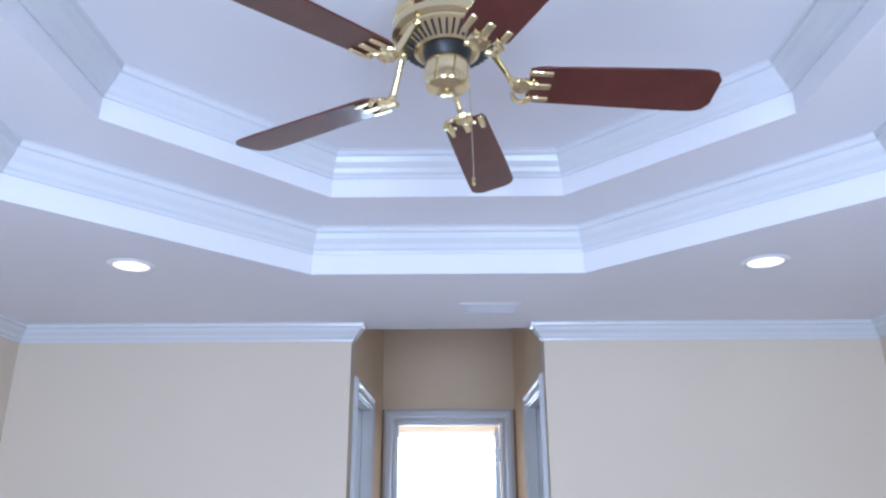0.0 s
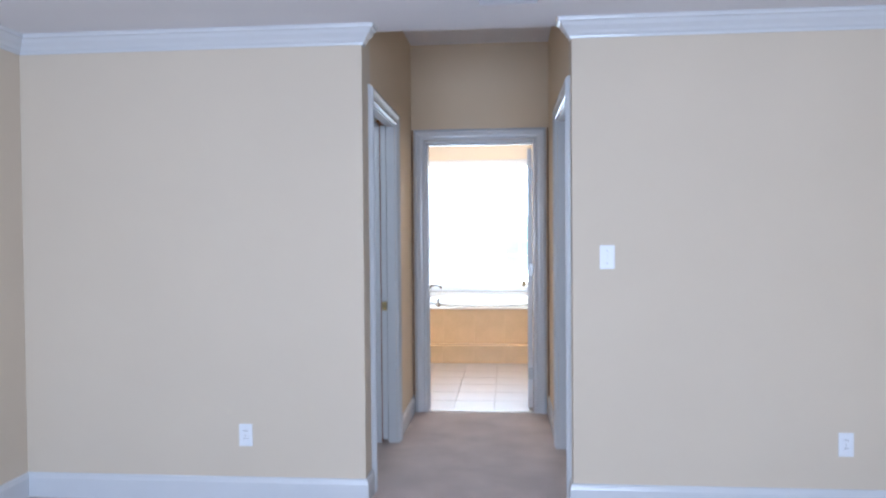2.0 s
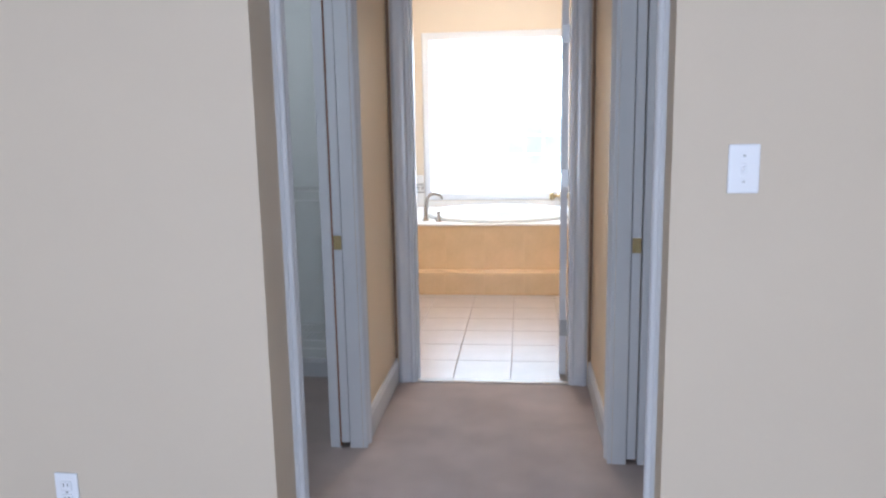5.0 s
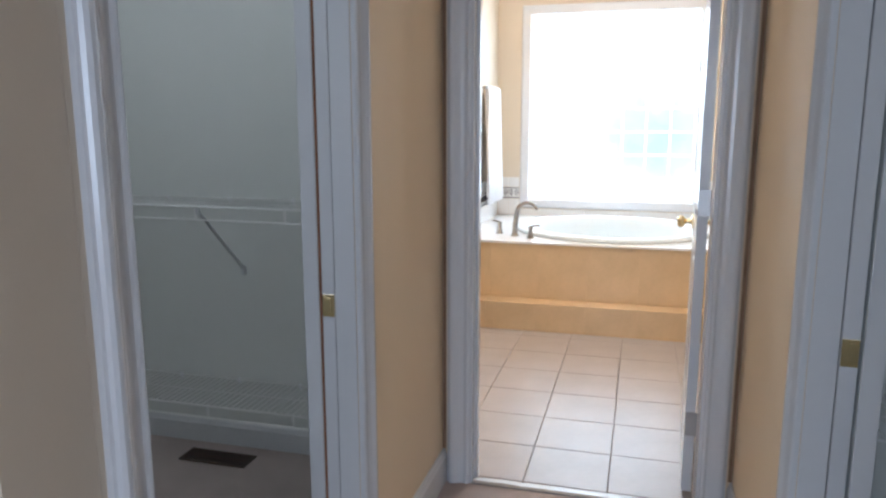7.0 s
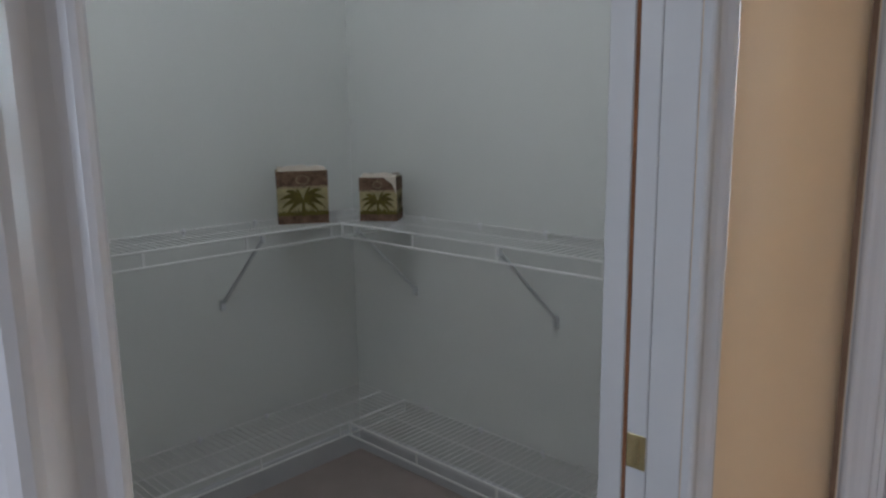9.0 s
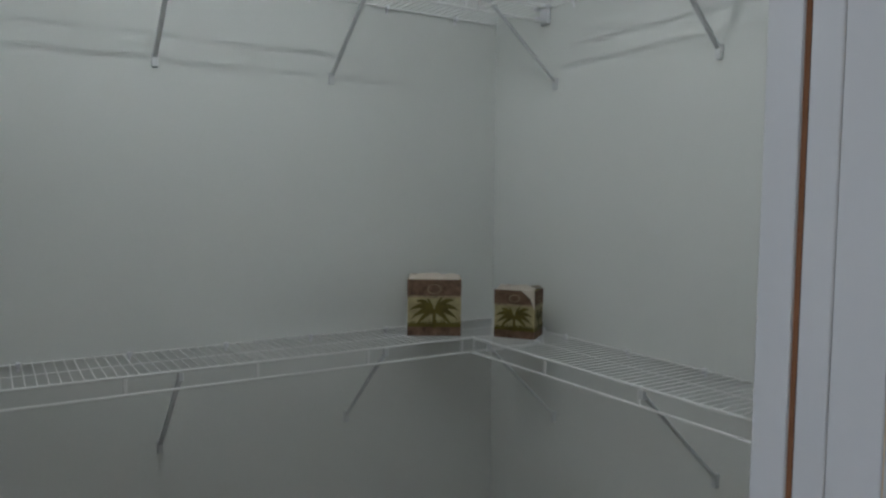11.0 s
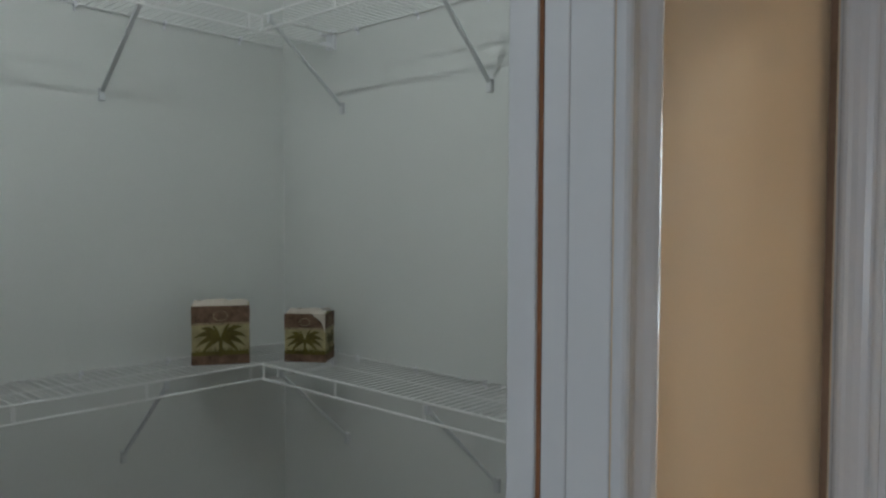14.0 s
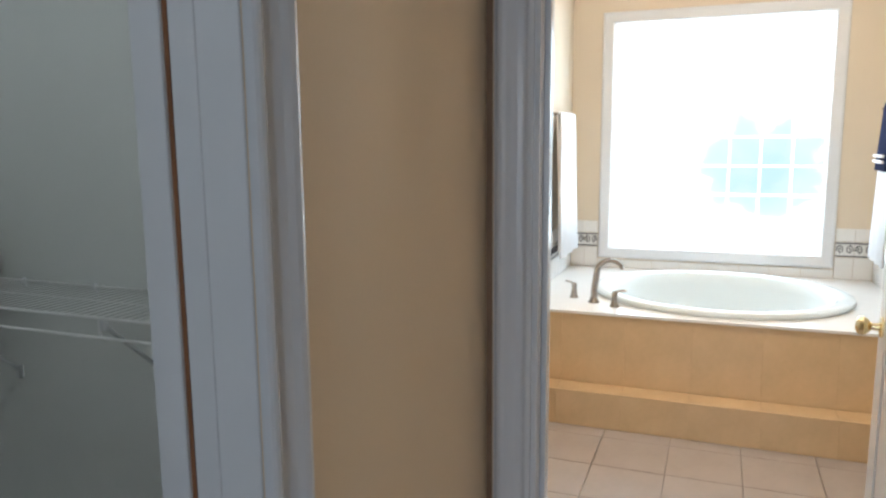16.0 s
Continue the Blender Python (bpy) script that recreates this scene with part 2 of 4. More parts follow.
solid("wall_linen_north", box(B(), SO + .002, 1.57, 1.402, 1.5, 0, HZ), CLOSETPAINT, "white painted linen closet wall", "wall", S)
solid("wall_linen_south", box(B(), SO + .002, 1.449, RD0 - .0135, RD0 + .008, 0, HZ), CLOSETPAINT, "white painted linen closet wall", "wall", S)
# bathroom
solid("wall_bath_west", box(B(), BXW - .12, BXW, 2.131, WY - .001, 0, HZ), PAINT, "beige painted bathroom wall", "wall", S)
solid("wall_bath_east", box(B(), BXE, BXE + .12, 2.131, WY - .001, 0, HZ), PAINT, "beige painted bathroom wall", "wall", S)
bm = B()
box(bm, BXW - .12, WX0, WY, WY + .13, 0, HZ)
box(bm, WX1, BXE + .12, WY, WY + .13, 0, HZ)
box(bm, WX0, WX1, WY, WY + .13, 0, WZ0)
box(bm, WX0, WX1, WY, WY + .13, WZ1, HZ)
solid("wall_bath_north", bm, PAINT, "beige painted bathroom wall round the glass block window", "wall", S)
solid("wall_bath_south", box(box(B(), BXW - .12, -SO + .06, 2.0905, 2.13, 0, HZ), SO - .06, BXE + .12, 2.0905, 2.13, 0, HZ), PAINT, "beige bathroom wall beside the door", "wall", S)

# ceilings
solid("ceiling_hall", box(box(box(B(), -2.56, -0.6, CE, 2.09, HZ, HZ + .1), -0.6, 1.57, CE, 2.09, HZ, HZ + .1), BXW - .12, BXE + .12, 2.09, WY + .13, HZ + .001, HZ + .1), CEILPAINT, "white ceiling over hall, closets and bathroom", "ceiling", S)
solid("wall_header", box(B(), -RX - .12, RX + .12, CE + .001, CE + .05, CZ + .021, HZ), TAN, "wall above the bedroom ceiling edge", "wall", S)

TC = (0.005, -2.29)


def octagon(front, width, sx, sy):
    """front: y of the front edge from the centre; width: half of the front edge; sx, sy: the side corner from the centre."""
    q = [(width, front), (sx, sy), (sx, -sy), (width, -front)]
    q = q + [(-x, y) for x, y in reversed(q)]
    return [(TC[0] + x, TC[1] + y) for x, y in q]


def ring_face(bm, outer, inner, z):
    o = [bm.verts.new((x, y, z)) for x, y in outer]
    i = [bm.verts.new((x, y, z)) for x, y in inner]
    n = len(o)
    for k in range(n):
        bm.faces.new((o[k], o[(k + 1) % n], i[(k + 1) % n], i[k]))


O1 = octagon(1.396, 0.572, 1.40, 0.555)
O2 = octagon(1.018, 0.437, 1.036, 0.402)
Z1, Z2 = 2.597, 2.765
bm = B()
RO = RX + .12
big = [(0.555, CE), (RO, CE), (RO, -5.5), (0.555, -5.5), (-0.555, -5.5), (-RO, -5.5), (-RO, CE), (-0.555, CE)]
ring_face(bm, big, O1, CZ)
ring_face(bm, O1, O2, Z1)
bm.faces.new([bm.verts.new((x, y, Z2)) for x, y in O2])
for poly, za, zb in ((O1, CZ, Z1), (O2, Z1, Z2)):
    lo = [bm.verts.new((x, y, za)) for x, y in poly]
    hi = [bm.verts.new((x, y, zb)) for x, y in poly]
    for k in range(8):
        bm.faces.new((lo[k], lo[(k + 1) % 8], hi[(k + 1) % 8], hi[k]))
bmesh.ops.remove_doubles(bm, verts=bm.verts, dist=0.0005)
bmesh.ops.recalc_face_normals(bm, faces=bm.faces)
solid("ceiling", bm, CEILPAINT, "white bedroom tray ceiling with two octagonal steps", "ceiling", S)
solid("ceiling_cover", box(B(), -RO, RO, -5.55, CE - .01, 2.86, 2.95), CEILPAINT, "slab closing the ceiling above", "ceiling", S)

# ---------------------------------------------------------------- trim
CASING = ((0, 0), (0, .012), (.003, .016), (.007, .018), (.011, .016), (.014, .012), (.019, .0105), (.028, .012), (.038, .017), (.046, .023), (.052, .0255), (.058, .0245), (.063, .020), (.066, .014), (.070, .011), (.070, 0))
CROWN = ((0, 0), (0, -.090), (.010, -.092), (.013, -.080), (.022, -.072), (.030, -.058), (.048, -.040), (.058, -.022), (.068, -.018), (.070, -.006), (.076, 0))
BASE = ((0, 0), (.016, 0), (.016, .100), (.012, .112), (.010, .122), (.005, .128), (0, .128))


def casing(name, m, u0, u1, top, width=0.07, label="white moulded door casing"):
    bm = sweep(B(), [(u0, 0), (u0, top), (u1, top), (u1, 0)], [(o * width / .07, h) for o, h in CASING], 0)
    bmesh.ops.transform(bm, matrix=m, verts=bm.verts)
    return solid(name, bm, TRIM, label, "door casing", S)


def axes(o, u, v, w):
    m = Matrix((u, v, w)).transposed().to_4x4()
    m.translation = o
    return m


casing("trim_casing_west", axes((-0.52, 0, 0), (0, 1, 0), (0, 0, 1), (1, 0, 0)), LD0 - .001, LD1 + .001, DZ, 0.079)
casing("trim_casing_east", axes((0.52, 0, 0), (0, 1, 0), (0, 0, 1), (-1, 0, 0)), RD0 - .001, RD1 + .001, DZ, 0.079)
casing("trim_casing_bath", axes((0, 1.977, 0), (1, 0, 0), (0, 0, 1), (0, -1, 0)), BD0 + .006, BD1 - .006, BZ + .004, 0.084)


def split_jamb(name, s, d0, d1):
    """White jamb boards lining a pocket opening; s is the side (-1 or 1)."""
    bm = B()
    e = 0.012
    for xa, xb in ((0.521, SK - .0005), (SC + .0002, SO + .0005)):
        box(bm, s * xa, s * xb, d1 - .003, d1 + .004, 0, DZ, 0.001, 1)
        box(bm, s * xa, s * xb, d0 - .002, d1, DZ - e, DZ + .004, 0.001, 1)
    box(bm, s * 0.521, s * (SO + .0005), d0 - .012, d0, 0, DZ, 0.001, 1)
    return solid(name, bm, TRIM, "white painted jamb boards lining the pocket door opening", "door jamb", S)


# dark brown strips paint the shade in the corner gaps beside the casing
GAPSHADE = mat("brown_gap_shade", (0.27, 0.17, 0.11), 0.8, 0, 0.2, 9, 0.2, 80, 0.2)
bm = B()
for xa, xb in ((-.5195, -.507), (.506, .5195)):
    box(bm, xa, xb, 1.9745, 1.9772, .130, BZ + .088)
solid("trim_corner_shade", bm, GAPSHADE, "dark brown strip painting the shaded gap beside the bathroom door casing", "trim", S)
split_jamb("trim_jamb_west", -1, LD0, LD1)
split_jamb("trim_jamb_east", 1, RD0, RD1)
bm = B()
box(bm, BD0 - .002, BD0 + .018, 1.972, 2.096, 0, BZ)
box(bm, BD1 - .018, BD1 + .002, 1.972, 2.096, 0, BZ)
box(bm, BD0 + .018, BD1 - .018, 1.972, 2.096, BZ - .018, BZ + .002)
box(bm, BD0 + .018, BD0 + .030, 2.012, 2.045, 0, BZ - .018, .002, 1)
box(bm, BD0 + .018, BD1 - .018, 2.012, 2.045, BZ - .030, BZ - .018, .002, 1)
solid("trim_jamb_bath", bm, TRIM, "white painted bathroom door jamb with stop", "door jamb", S)
for s in (-1, 1):
    d1 = LD1 if s < 0 else RD1
    bm = B()
    box(bm, s * (SC - .0062), s * (SC - .0002), d1 + (.0015 if s < 0 else .03), d1 + .05, 0.004, DZ)
    box(bm, s * SK, s * (SC - .0002), d1 - .10, d1 + .014, DZ + .002, DZ + .02)
    solid("trim_pocket_lining", bm, RAWWOOD, "bare brown wood inside the door pocket", "pocket lining", S)

path = [(-.52, WF + .045), (-.52, WF), (-RX, WF), (-RX, -5.38), (RX, -5.38), (RX, WF), (.52, WF), (.52, WF + .045)]
solid("trim_crown", sweep(B(), path, CROWN, CZ), TRIM, "white crown moulding round the bedroom", "crown moulding", S)
solid("trim_tray_crown", sweep(B(), list(reversed(O1)), [(o * .9, h * 1.15) for o, h in CROWN], Z1, True), TRIM, "white crown moulding round the lower ceiling tray", "crown moulding", S)
solid("trim_tray_crown_upper", sweep(B(), list(reversed(O2)), [(o * .9, h * 1.05) for o, h in CROWN], Z2, True), TRIM, "white crown moulding round the upper ceiling tray", "crown moulding", S)
solid("baseboard", sweep(B(), [(-.52, LD0 - .081), (-.52, WF), (-RX, WF), (-RX, -5.38), (RX, -5.38), (RX, WF), (.52, WF), (.52, RD0 - .081)], BASE, 0), TRIM, "white moulded bedroom baseboard", "baseboard", S)
solid("baseboard_hall_west", sweep(B(), [(-.52, 1.977), (-.52, LD1 + .081)], BASE, 0), TRIM, "white moulded hall baseboard", "baseboard", S)
solid("baseboard_hall_east", sweep(B(), [(.52, RD1 + .081), (.52, 1.977)], BASE, 0), TRIM, "white moulded hall baseboard", "baseboard", S)
solid("baseboard_closet", sweep(B(), [(-SO - .002, YN), (XW, YN), (XW, LD0 + .008), (-SO - .01, LD0 + .008)], [(o * .9, h * .8) for o, h in BASE], 0), TRIM, "white closet baseboard", "baseboard", S)
bm = sweep(B(), [(BD0 + .018, 1.968), (BD1 - .018, 1.968)], ((0, 0), (0, .006), (.010, .012), (.034, .012), (.044, .006), (.044, 0)), 0)
solid("trim_threshold", bm, STEEL, "bright metal threshold strip under the bathroom door", "threshold", S)


# ---------------------------------------------------------------- pocket doors
def pocket_door(s, d1, plate, label):
    t = thing("pocket_door", (s * .598, d1, 0), label, "door", "pocket doors")
    bm = box(B(), -.0178, .0178, .001, .60, .022, DZ - .004, .0015, 1)
    part("door_panel", bm, TRIM, t)
    bm = B()
    box(bm, -.0165, .0170, -.0004, .006, .868, .868 + plate, .001, 1)
    box(bm, -.004, .007, -.0022, .004, .876, .860 + plate, .001, 1)
    part("edge_pull", bm, BRASS, t, "brass latch plate on the door edge")
    return t


pocket_door(-1, LD1, .059, "white pocket door slid open into the wall, brass latch")
pocket_door(1, RD1, .059, "white pocket door slid open into the wall, brass latch")


# ---------------------------------------------------------------- wall plates
def screw(bm, x, z):
    lathe(bm, ((0.0001, -.0016), (.003, -.0014), (.0034, 0)), (x, 0, z), 10, 'Y')


def plate_base(t, w, h):
    bm = box(B(), -w / 2, w / 2, -.006, 0, -h / 2, h / 2, .004, 2)
    part("cover_plate", bm, PLASTIC, t)


def light_switch(at):
    t = thing("light_switch", at, "white plastic toggle light switch on the beige wall", "light switch")
    plate_base(t, .073, .118)
    part("toggle_frame", box(B(), -.006, .006, -.0075, -.004, -.013, .013, .001, 1), PLASTIC, t)
    bm = box(B(), -.0042, .0042, -.017, -.005, -.004, .006, .001, 1)
    part("toggle", bm, PLASTIC, t)
    for z in (-.031, .031):
        bm = B()
        lathe(bm, ((0.0001, -.0076), (.003, -.0074), (.0034, -.0055)), (0, 0, z), 10, 'Y')
        part("screw", bm, STEEL, t)


def outlet(at):
    t = thing("wall_outlet", at, "white plastic double socket low on the beige wall", "outlet", "outlets on the bedroom wall")
    plate_base(t, .070, .116)
    for z in (-.020, .020):
        part("socket", box(B(), -.0165, .0165, -.0085, -.005, z - .0145, z + .0145, .003, 2), PLASTIC, t)
        for x, hh in ((-.006, .009), (.006, .007)):
            part("slot", box(B(), x - .0012, x + .0012, -.0089, -.0082, z - hh / 2 + .003, z + hh / 2 + .003), BLACK, t)
    bm = B()
    lathe(bm, ((0.0001, -.0076), (.003, -.0074), (.0034, -.0055)), (0, 0, 0), 10, 'Y')
    part("screw", bm, STEEL, t)


light_switch((.688, WF, 1.247))
for ox in (-1.142, 1.81):
    outlet((ox, WF, .343))


# ---------------------------------------------------------------- bedroom ceiling
def recessed_light(at):
    t = thing("recessed_light", at, "lit recessed ceiling light with white trim ring", "ceiling light", "recessed ceiling lights")
    part("trim_ring", lathe(B(), ((.068, -.001), (.070, -.006), (.088, -.004), (.092, 0)), (0, 0, 0), 36), PLASTIC, t, smooth=True)
    part("lens", lathe(B(), ((.0001, -.004), (.066, -.003), (.068, 0.0)), (0, 0, 0), 36), BULB, t, "glowing lamp")


for lx, ly in ((-1.262, -1.043), (1.270, -1.043), (-1.262, -3.55), (1.270, -3.55)):
    recessed_light((lx, ly, CZ - .001))

t = thing("ceiling_vent", (.21, -.30, CZ), "white ceiling vent grille between tray and hall", "vent")
bm = B()
for x0, x1, y0, y1 in ((-.15, .15, -.10, -.08), (-.15, .15, .08, .10), (-.15, -.13, -.08, .08), (.13, .15, -.08, .08)):
    box(bm, x0, x1, y0, y1, -.004, 0)
part("frame", bm, CEILPAINT, t)
part("backing", box(B(), -.13, .13, -.08, .08, -.0015, -.0005), CEILPAINT, t)
for k in range(9):
    bm = box(B(), -.13, .13, -.0065, .0065, -.001, .001)
    bmesh.ops.transform(bm, matrix=pose(0, -.072 + k * .018, -.005, 35), verts=bm.verts)
    part("slat", bm, CEILPAINT, t)

MAHOGANY = mat("mahogany_blade", (0.085, 0.018, 0.012), 0.3, 0, 0.5, 9, 0.35, 60, 0.05, 0.0006, 0.3)


def ceiling_fan(at, turn):
    x, y, z = at
    t = thing("ceiling_fan", at, "brass ceiling fan with five dark mahogany blades", "ceiling fan")
    top = Z2 - z
    DROP = .10
    part("canopy", lathe(B(), ((.012, top - .05), (.05, top - .045), (.066, top - .015), (.068, top)), (0, 0, 0), 40), BRASS, t, smooth=True)
    part("downrod", rod(B(), (0, 0, .20), (0, 0, top - .04), .011, 20), BRASS, t)
    part("motor_housing", lathe(B(), ((.02, .175), (.07, .165), (.105, .14), (.125, .11), (.132, .08), (.134, .055), (.126, .045), (.134, .038), (.134, .02), (.12, .012)), (0, 0, DROP), 56), BRASS, t, smooth=True)
    part("vent_ring", lathe(B(), ((.121, .012), (.1205, .006), (.072, -.022), (.068, -.021)), (0, 0, DROP), 56), BRASS, t, smooth=True)
    for k in range(40):
        bm = box(B(), .078, .116, -.0026, .0026, -.0012, .0012)
        bmesh.ops.transform(bm, matrix=pose(0, 0, 0, 0, 0, k * 9) @ Matrix.Translation((0, 0, DROP - .0085)) @ pose(.097, 0, 0, 0, -30, 0) @ Matrix.Translation((-.097, 0, 0)), verts=bm.verts)
        part("vent_slot", bm, BLACK, t)
    part("neck", lathe(B(), ((.060, -.018), (.056, -.034), (.048, -.046)), (0, 0, DROP), 40), BLACK, t, smooth=True)
    part("switch_housing", lathe(B(), ((.046, -.044), (.053, -.05), (.055, -.058), (.054, -.10), (.049, -.114), (.030, -.122), (.008, -.124), (.0001, -.124)), (0, 0, DROP), 44), BRASS, t, smooth=True)
    part("finial", lathe(B(), ((.006, -.122), (.008, -.128), (.0001, -.134)), (0, 0, DROP), 16), BRASS, t, smooth=True)
    chain = rod(B(), (.053, .01, DROP - .08), (.060, .012, DROP - .34), .0011, 6)
    c = part("pull_chain", chain, BRASS, t)
    part("pull_knob", lathe(B(), ((.0001, -.345), (.005, -.338), (.004, -.322), (.0001, -.318)), (.060, .012, DROP - .02), 12), BRASS, c)
    for k in range(5):
        m = pose(0, 0, 0, 0, 0, 90 - (turn + 72 * k))
        bm = B()
        # blade: tapered, round-ended, tilted
        ys = [(.195, .050), (.215, .057), (.40, .064), (.56, .069), (.62, .069), (.645, .062), (.66, .040)]
        up, dn = [], []
        for sgn in (1, -1):
            for xx, hw in (ys if sgn > 0 else reversed(ys)):
                up.append(bm.verts.new((xx, sgn * hw, .003)))
                dn.append(bm.verts.new((xx, sgn * hw, -.003)))
        bm.faces.new(up), bm.faces.new(list(reversed(dn)))
        n = len(up)
        for i in range(n):
            bm.faces.new((up[i], dn[i], dn[(i + 1) % n], up[(i + 1) % n]))
        bmesh.ops.recalc_face_normals(bm, faces=bm.faces)
        tilt = m @ pose(0, 0, 0.004, -13, 0, 0)
        bmesh.ops.transform(bm, matrix=tilt, verts=bm.verts)
        bl = part("blade", bm, MAHOGANY, t, "dark mahogany blade")
        bm = B()
        curve = [(.095, .110), (.120, .090), (.140, .045), (.155, .010), (.175, -.006)]
        for (xa, za), (xb, zb) in zip(curve, curve[1:]):
            rod(bm, (xa, 0, za), (xb, 0, zb), .0085, 10)
        for sgn in (-1, 1):
            for i in range(9):
                a0, a1 = math.pi * (i / 9 - .5), math.pi * ((i + 1) / 9 - .5)
                c0 = (.185 + .04 * math.cos(a0 + 1.57) * .6, sgn * .026 + .026 * math.sin(a0 + 1.57))
                c1 = (.185 + .04 * math.cos(a1 + 1.57) * .6, sgn * .026 + .026 * math.sin(a1 + 1.57))
                rod(bm, (*c0, -.008), (*c1, -.008), .006, 8)
            box(bm, .190, .250, sgn * .042 - .008, sgn * .042 + .008, -.010, -.0035, .003, 1)
        box(bm, .175, .250, -.010, .010, -.010, -.0035, .003, 1)
        lathe(bm, ((.0001, -.014), (.022, -.012), (.026, -.004)), (.178, 0, 0), 20)
        bmesh.ops.transform(bm, matrix=tilt, verts=bm.verts)
        part("blade_iron", bm, BRASS, bl, "scrolled brass blade bracket", smooth=True)
    return t


ceiling_fan((0.01, -2.29, 2.462), 13)


# ---------------------------------------------------------------- wire shelves
def wire_shelf(name, m, length, depth, label, brackets, group, lip=True, drop=.285):
    """A ventilated shelf: local x runs along the wall, y out of it, z up; the deck is at z 0."""
    t = thing(name, (0, 0, 0), label, "wire shelf", group)
    t.matrix_world = m
    bm = B()
    n = int(length / .0254)
    for i in range(n + 1):
        x = length * i / n
        rod(bm, (x, .006, .0), (x, depth, .0), .0014, 5)
        if lip:
            rod(bm, (x, depth, .0), (x, depth + .001, -.004), .0014, 5)
    deck = part("wire_deck", bm, WIRE, t, "close-set white wires")
    deck["kind"] = "stuff"
    part("back_rail", rod(B(), (0, .008, -.003), (length, .008, -.003), .0030, 8), WIRE, t)
    part("middle_rail", rod(B(), (0, depth * .5, -.004), (length, depth * .5, -.004), .0024, 8), WIRE, t)
    part("front_rail", rod(B(), (0, depth, -.001), (length, depth, -.001), .0040, 8), WIRE, t)
    if lip:
        part("lip_rail", rod(B(), (0, depth + .001, -.048), (length, depth + .001, -.048), .0040, 8), WIRE, t)
        k = max(1, int(length / .30))
        for i in range(k + 1):
            x = min(length - .004, .004 + length * i / k)
            part("lip_tie", box(B(), x - .005, x + .005, depth - .0015, depth + .0022, -.048, 0, .001, 1), WIRE, t)
    for i in range(int(length / .28)):
        x = .12 + i * .28
        if x < length - .05:
            bm = box(B(), x - .006, x + .006, 0, .014, -.012, .004, .002, 1)
            box(bm, x - .004, x + .004, 0, .004, -.024, -.010, .001, 1)
            part("wall_clip", bm, PLASTIC, t)
    for x, skew in brackets:
        bm = B()
        a, b = Vector((x + skew, depth - .004, -.020)), Vector((x, .010, -drop))
        d = (b - a).length
        q = (b - a).to_track_quat('Y', 'Z').to_matrix().to_4x4()
        box(bm, -.007, .007, 0, d, -.0025, .0045, .0015, 1)
        bmesh.ops.transform(bm, matrix=Matrix.Translation(a) @ q, verts=bm.verts)
        box(bm, x + skew - .007, x + skew + .007, depth - .010, depth + .004, -.030, -.004, .002, 1)
        br = part("bracket", bm, BRACKET, t, "grey diagonal support bracket")
        part("bracket_foot", box(B(), x - .009, x + .009, 0, .014, -drop - .027, -drop + .013, .003, 2), BRACKET, br)
    return t


# along the west wall, from the corner towards the bedroom; local x runs to -y

def shelf_pair(z, brk_w, brk_n, label, lip=True, drop=.285):
    g = "closet wire shelves"
    wire_shelf("wire_shelf", axes((XW, LD0 + .02, z), (0, 1, 0), (-1, 0, 0), (0, 0, 1)) @ Matrix.Diagonal((1, -1, 1, 1)), YN - LD0 - .025, DEP, label, brk_w, g, lip, drop)
    wire_shelf("wire_shelf", axes((XW + DEP + .008, YN, z), (1, 0, 0), (0, 1, 0), (0, 0, 1)) @ Matrix.Diagonal((1, -1, 1, 1)), -SO - .012 - (XW + DEP + .008), DEP, label, brk_n, g, lip, drop)


shelf_pair(2.172, ((.484, 0), (1.034, 0)), ((.040, 0), (.690, .03), (1.30, 0)), "high white wire closet shelf on grey diagonal brackets", drop=.255)
shelf_pair(1.062, ((.480, 0), (1.087, 0)), ((.066, .02), (.726, 0), (1.30, 0)), "waist-high white wire closet shelf on grey brackets")
shelf_pair(0.30, (), (), "low white wire shoe shelf above the carpet")
# end bracket where the long shelf meets the north wall
for z in (2.172, 1.062):
    t = thing("shelf_end_bracket", (XW + DEP, YN, z), "white plastic bracket holding a wire shelf end", "shelf bracket", "shelf end brackets")
    bm = box(B(), -.030, .012, -.016, 0, -.055, .012, .004, 2)
    box(bm, -.052, .020, -.030, 0, -.002, .010, .003, 1)
    part("bracket_body", bm, PLASTIC, t)
    part("bracket_hook", box(B(), -.012, .006, -.055, -.014, -.050, -.036, .003, 1), PLASTIC, t)

# linen closet shelves
for z in (1.39, 1.03, .70, .34):
    wire_shelf("linen_shelf", axes((SO + .006, 1.400, z), (1, 0, 0), (0, 1, 0), (0, 0, 1)) @ Matrix.Diagonal((1, -1, 1, 1)), .775, .30, "white wire linen shelf across the closet", (), "linen shelves", False)

# closet lamps
def closet_light(x, y, label):
    t = thing("closet_light", (x, y, HZ), label, "ceiling light", "closet ceiling lights")
    part("base", lathe(B(), ((.075, 0), (.078, -.02), (.06, -.03)), (0, 0, 0), 32), PLASTIC, t, smooth=True)
    part("glass_shade", lathe(B(), ((.062, -.03), (.085, -.05), (.088, -.07), (.06, -.095), (.0001, -.105)), (0, 0, 0), 32), GLOBE, t, "glowing frosted glass", smooth=True)


closet_light(-1.42, 0.84, "lit round ceiling light in the walk-in closet")
# made-up fixture that goes with the linen fill lamp
closet_light(1.05, .75, "unseen round ceiling light added to brighten the linen closet")

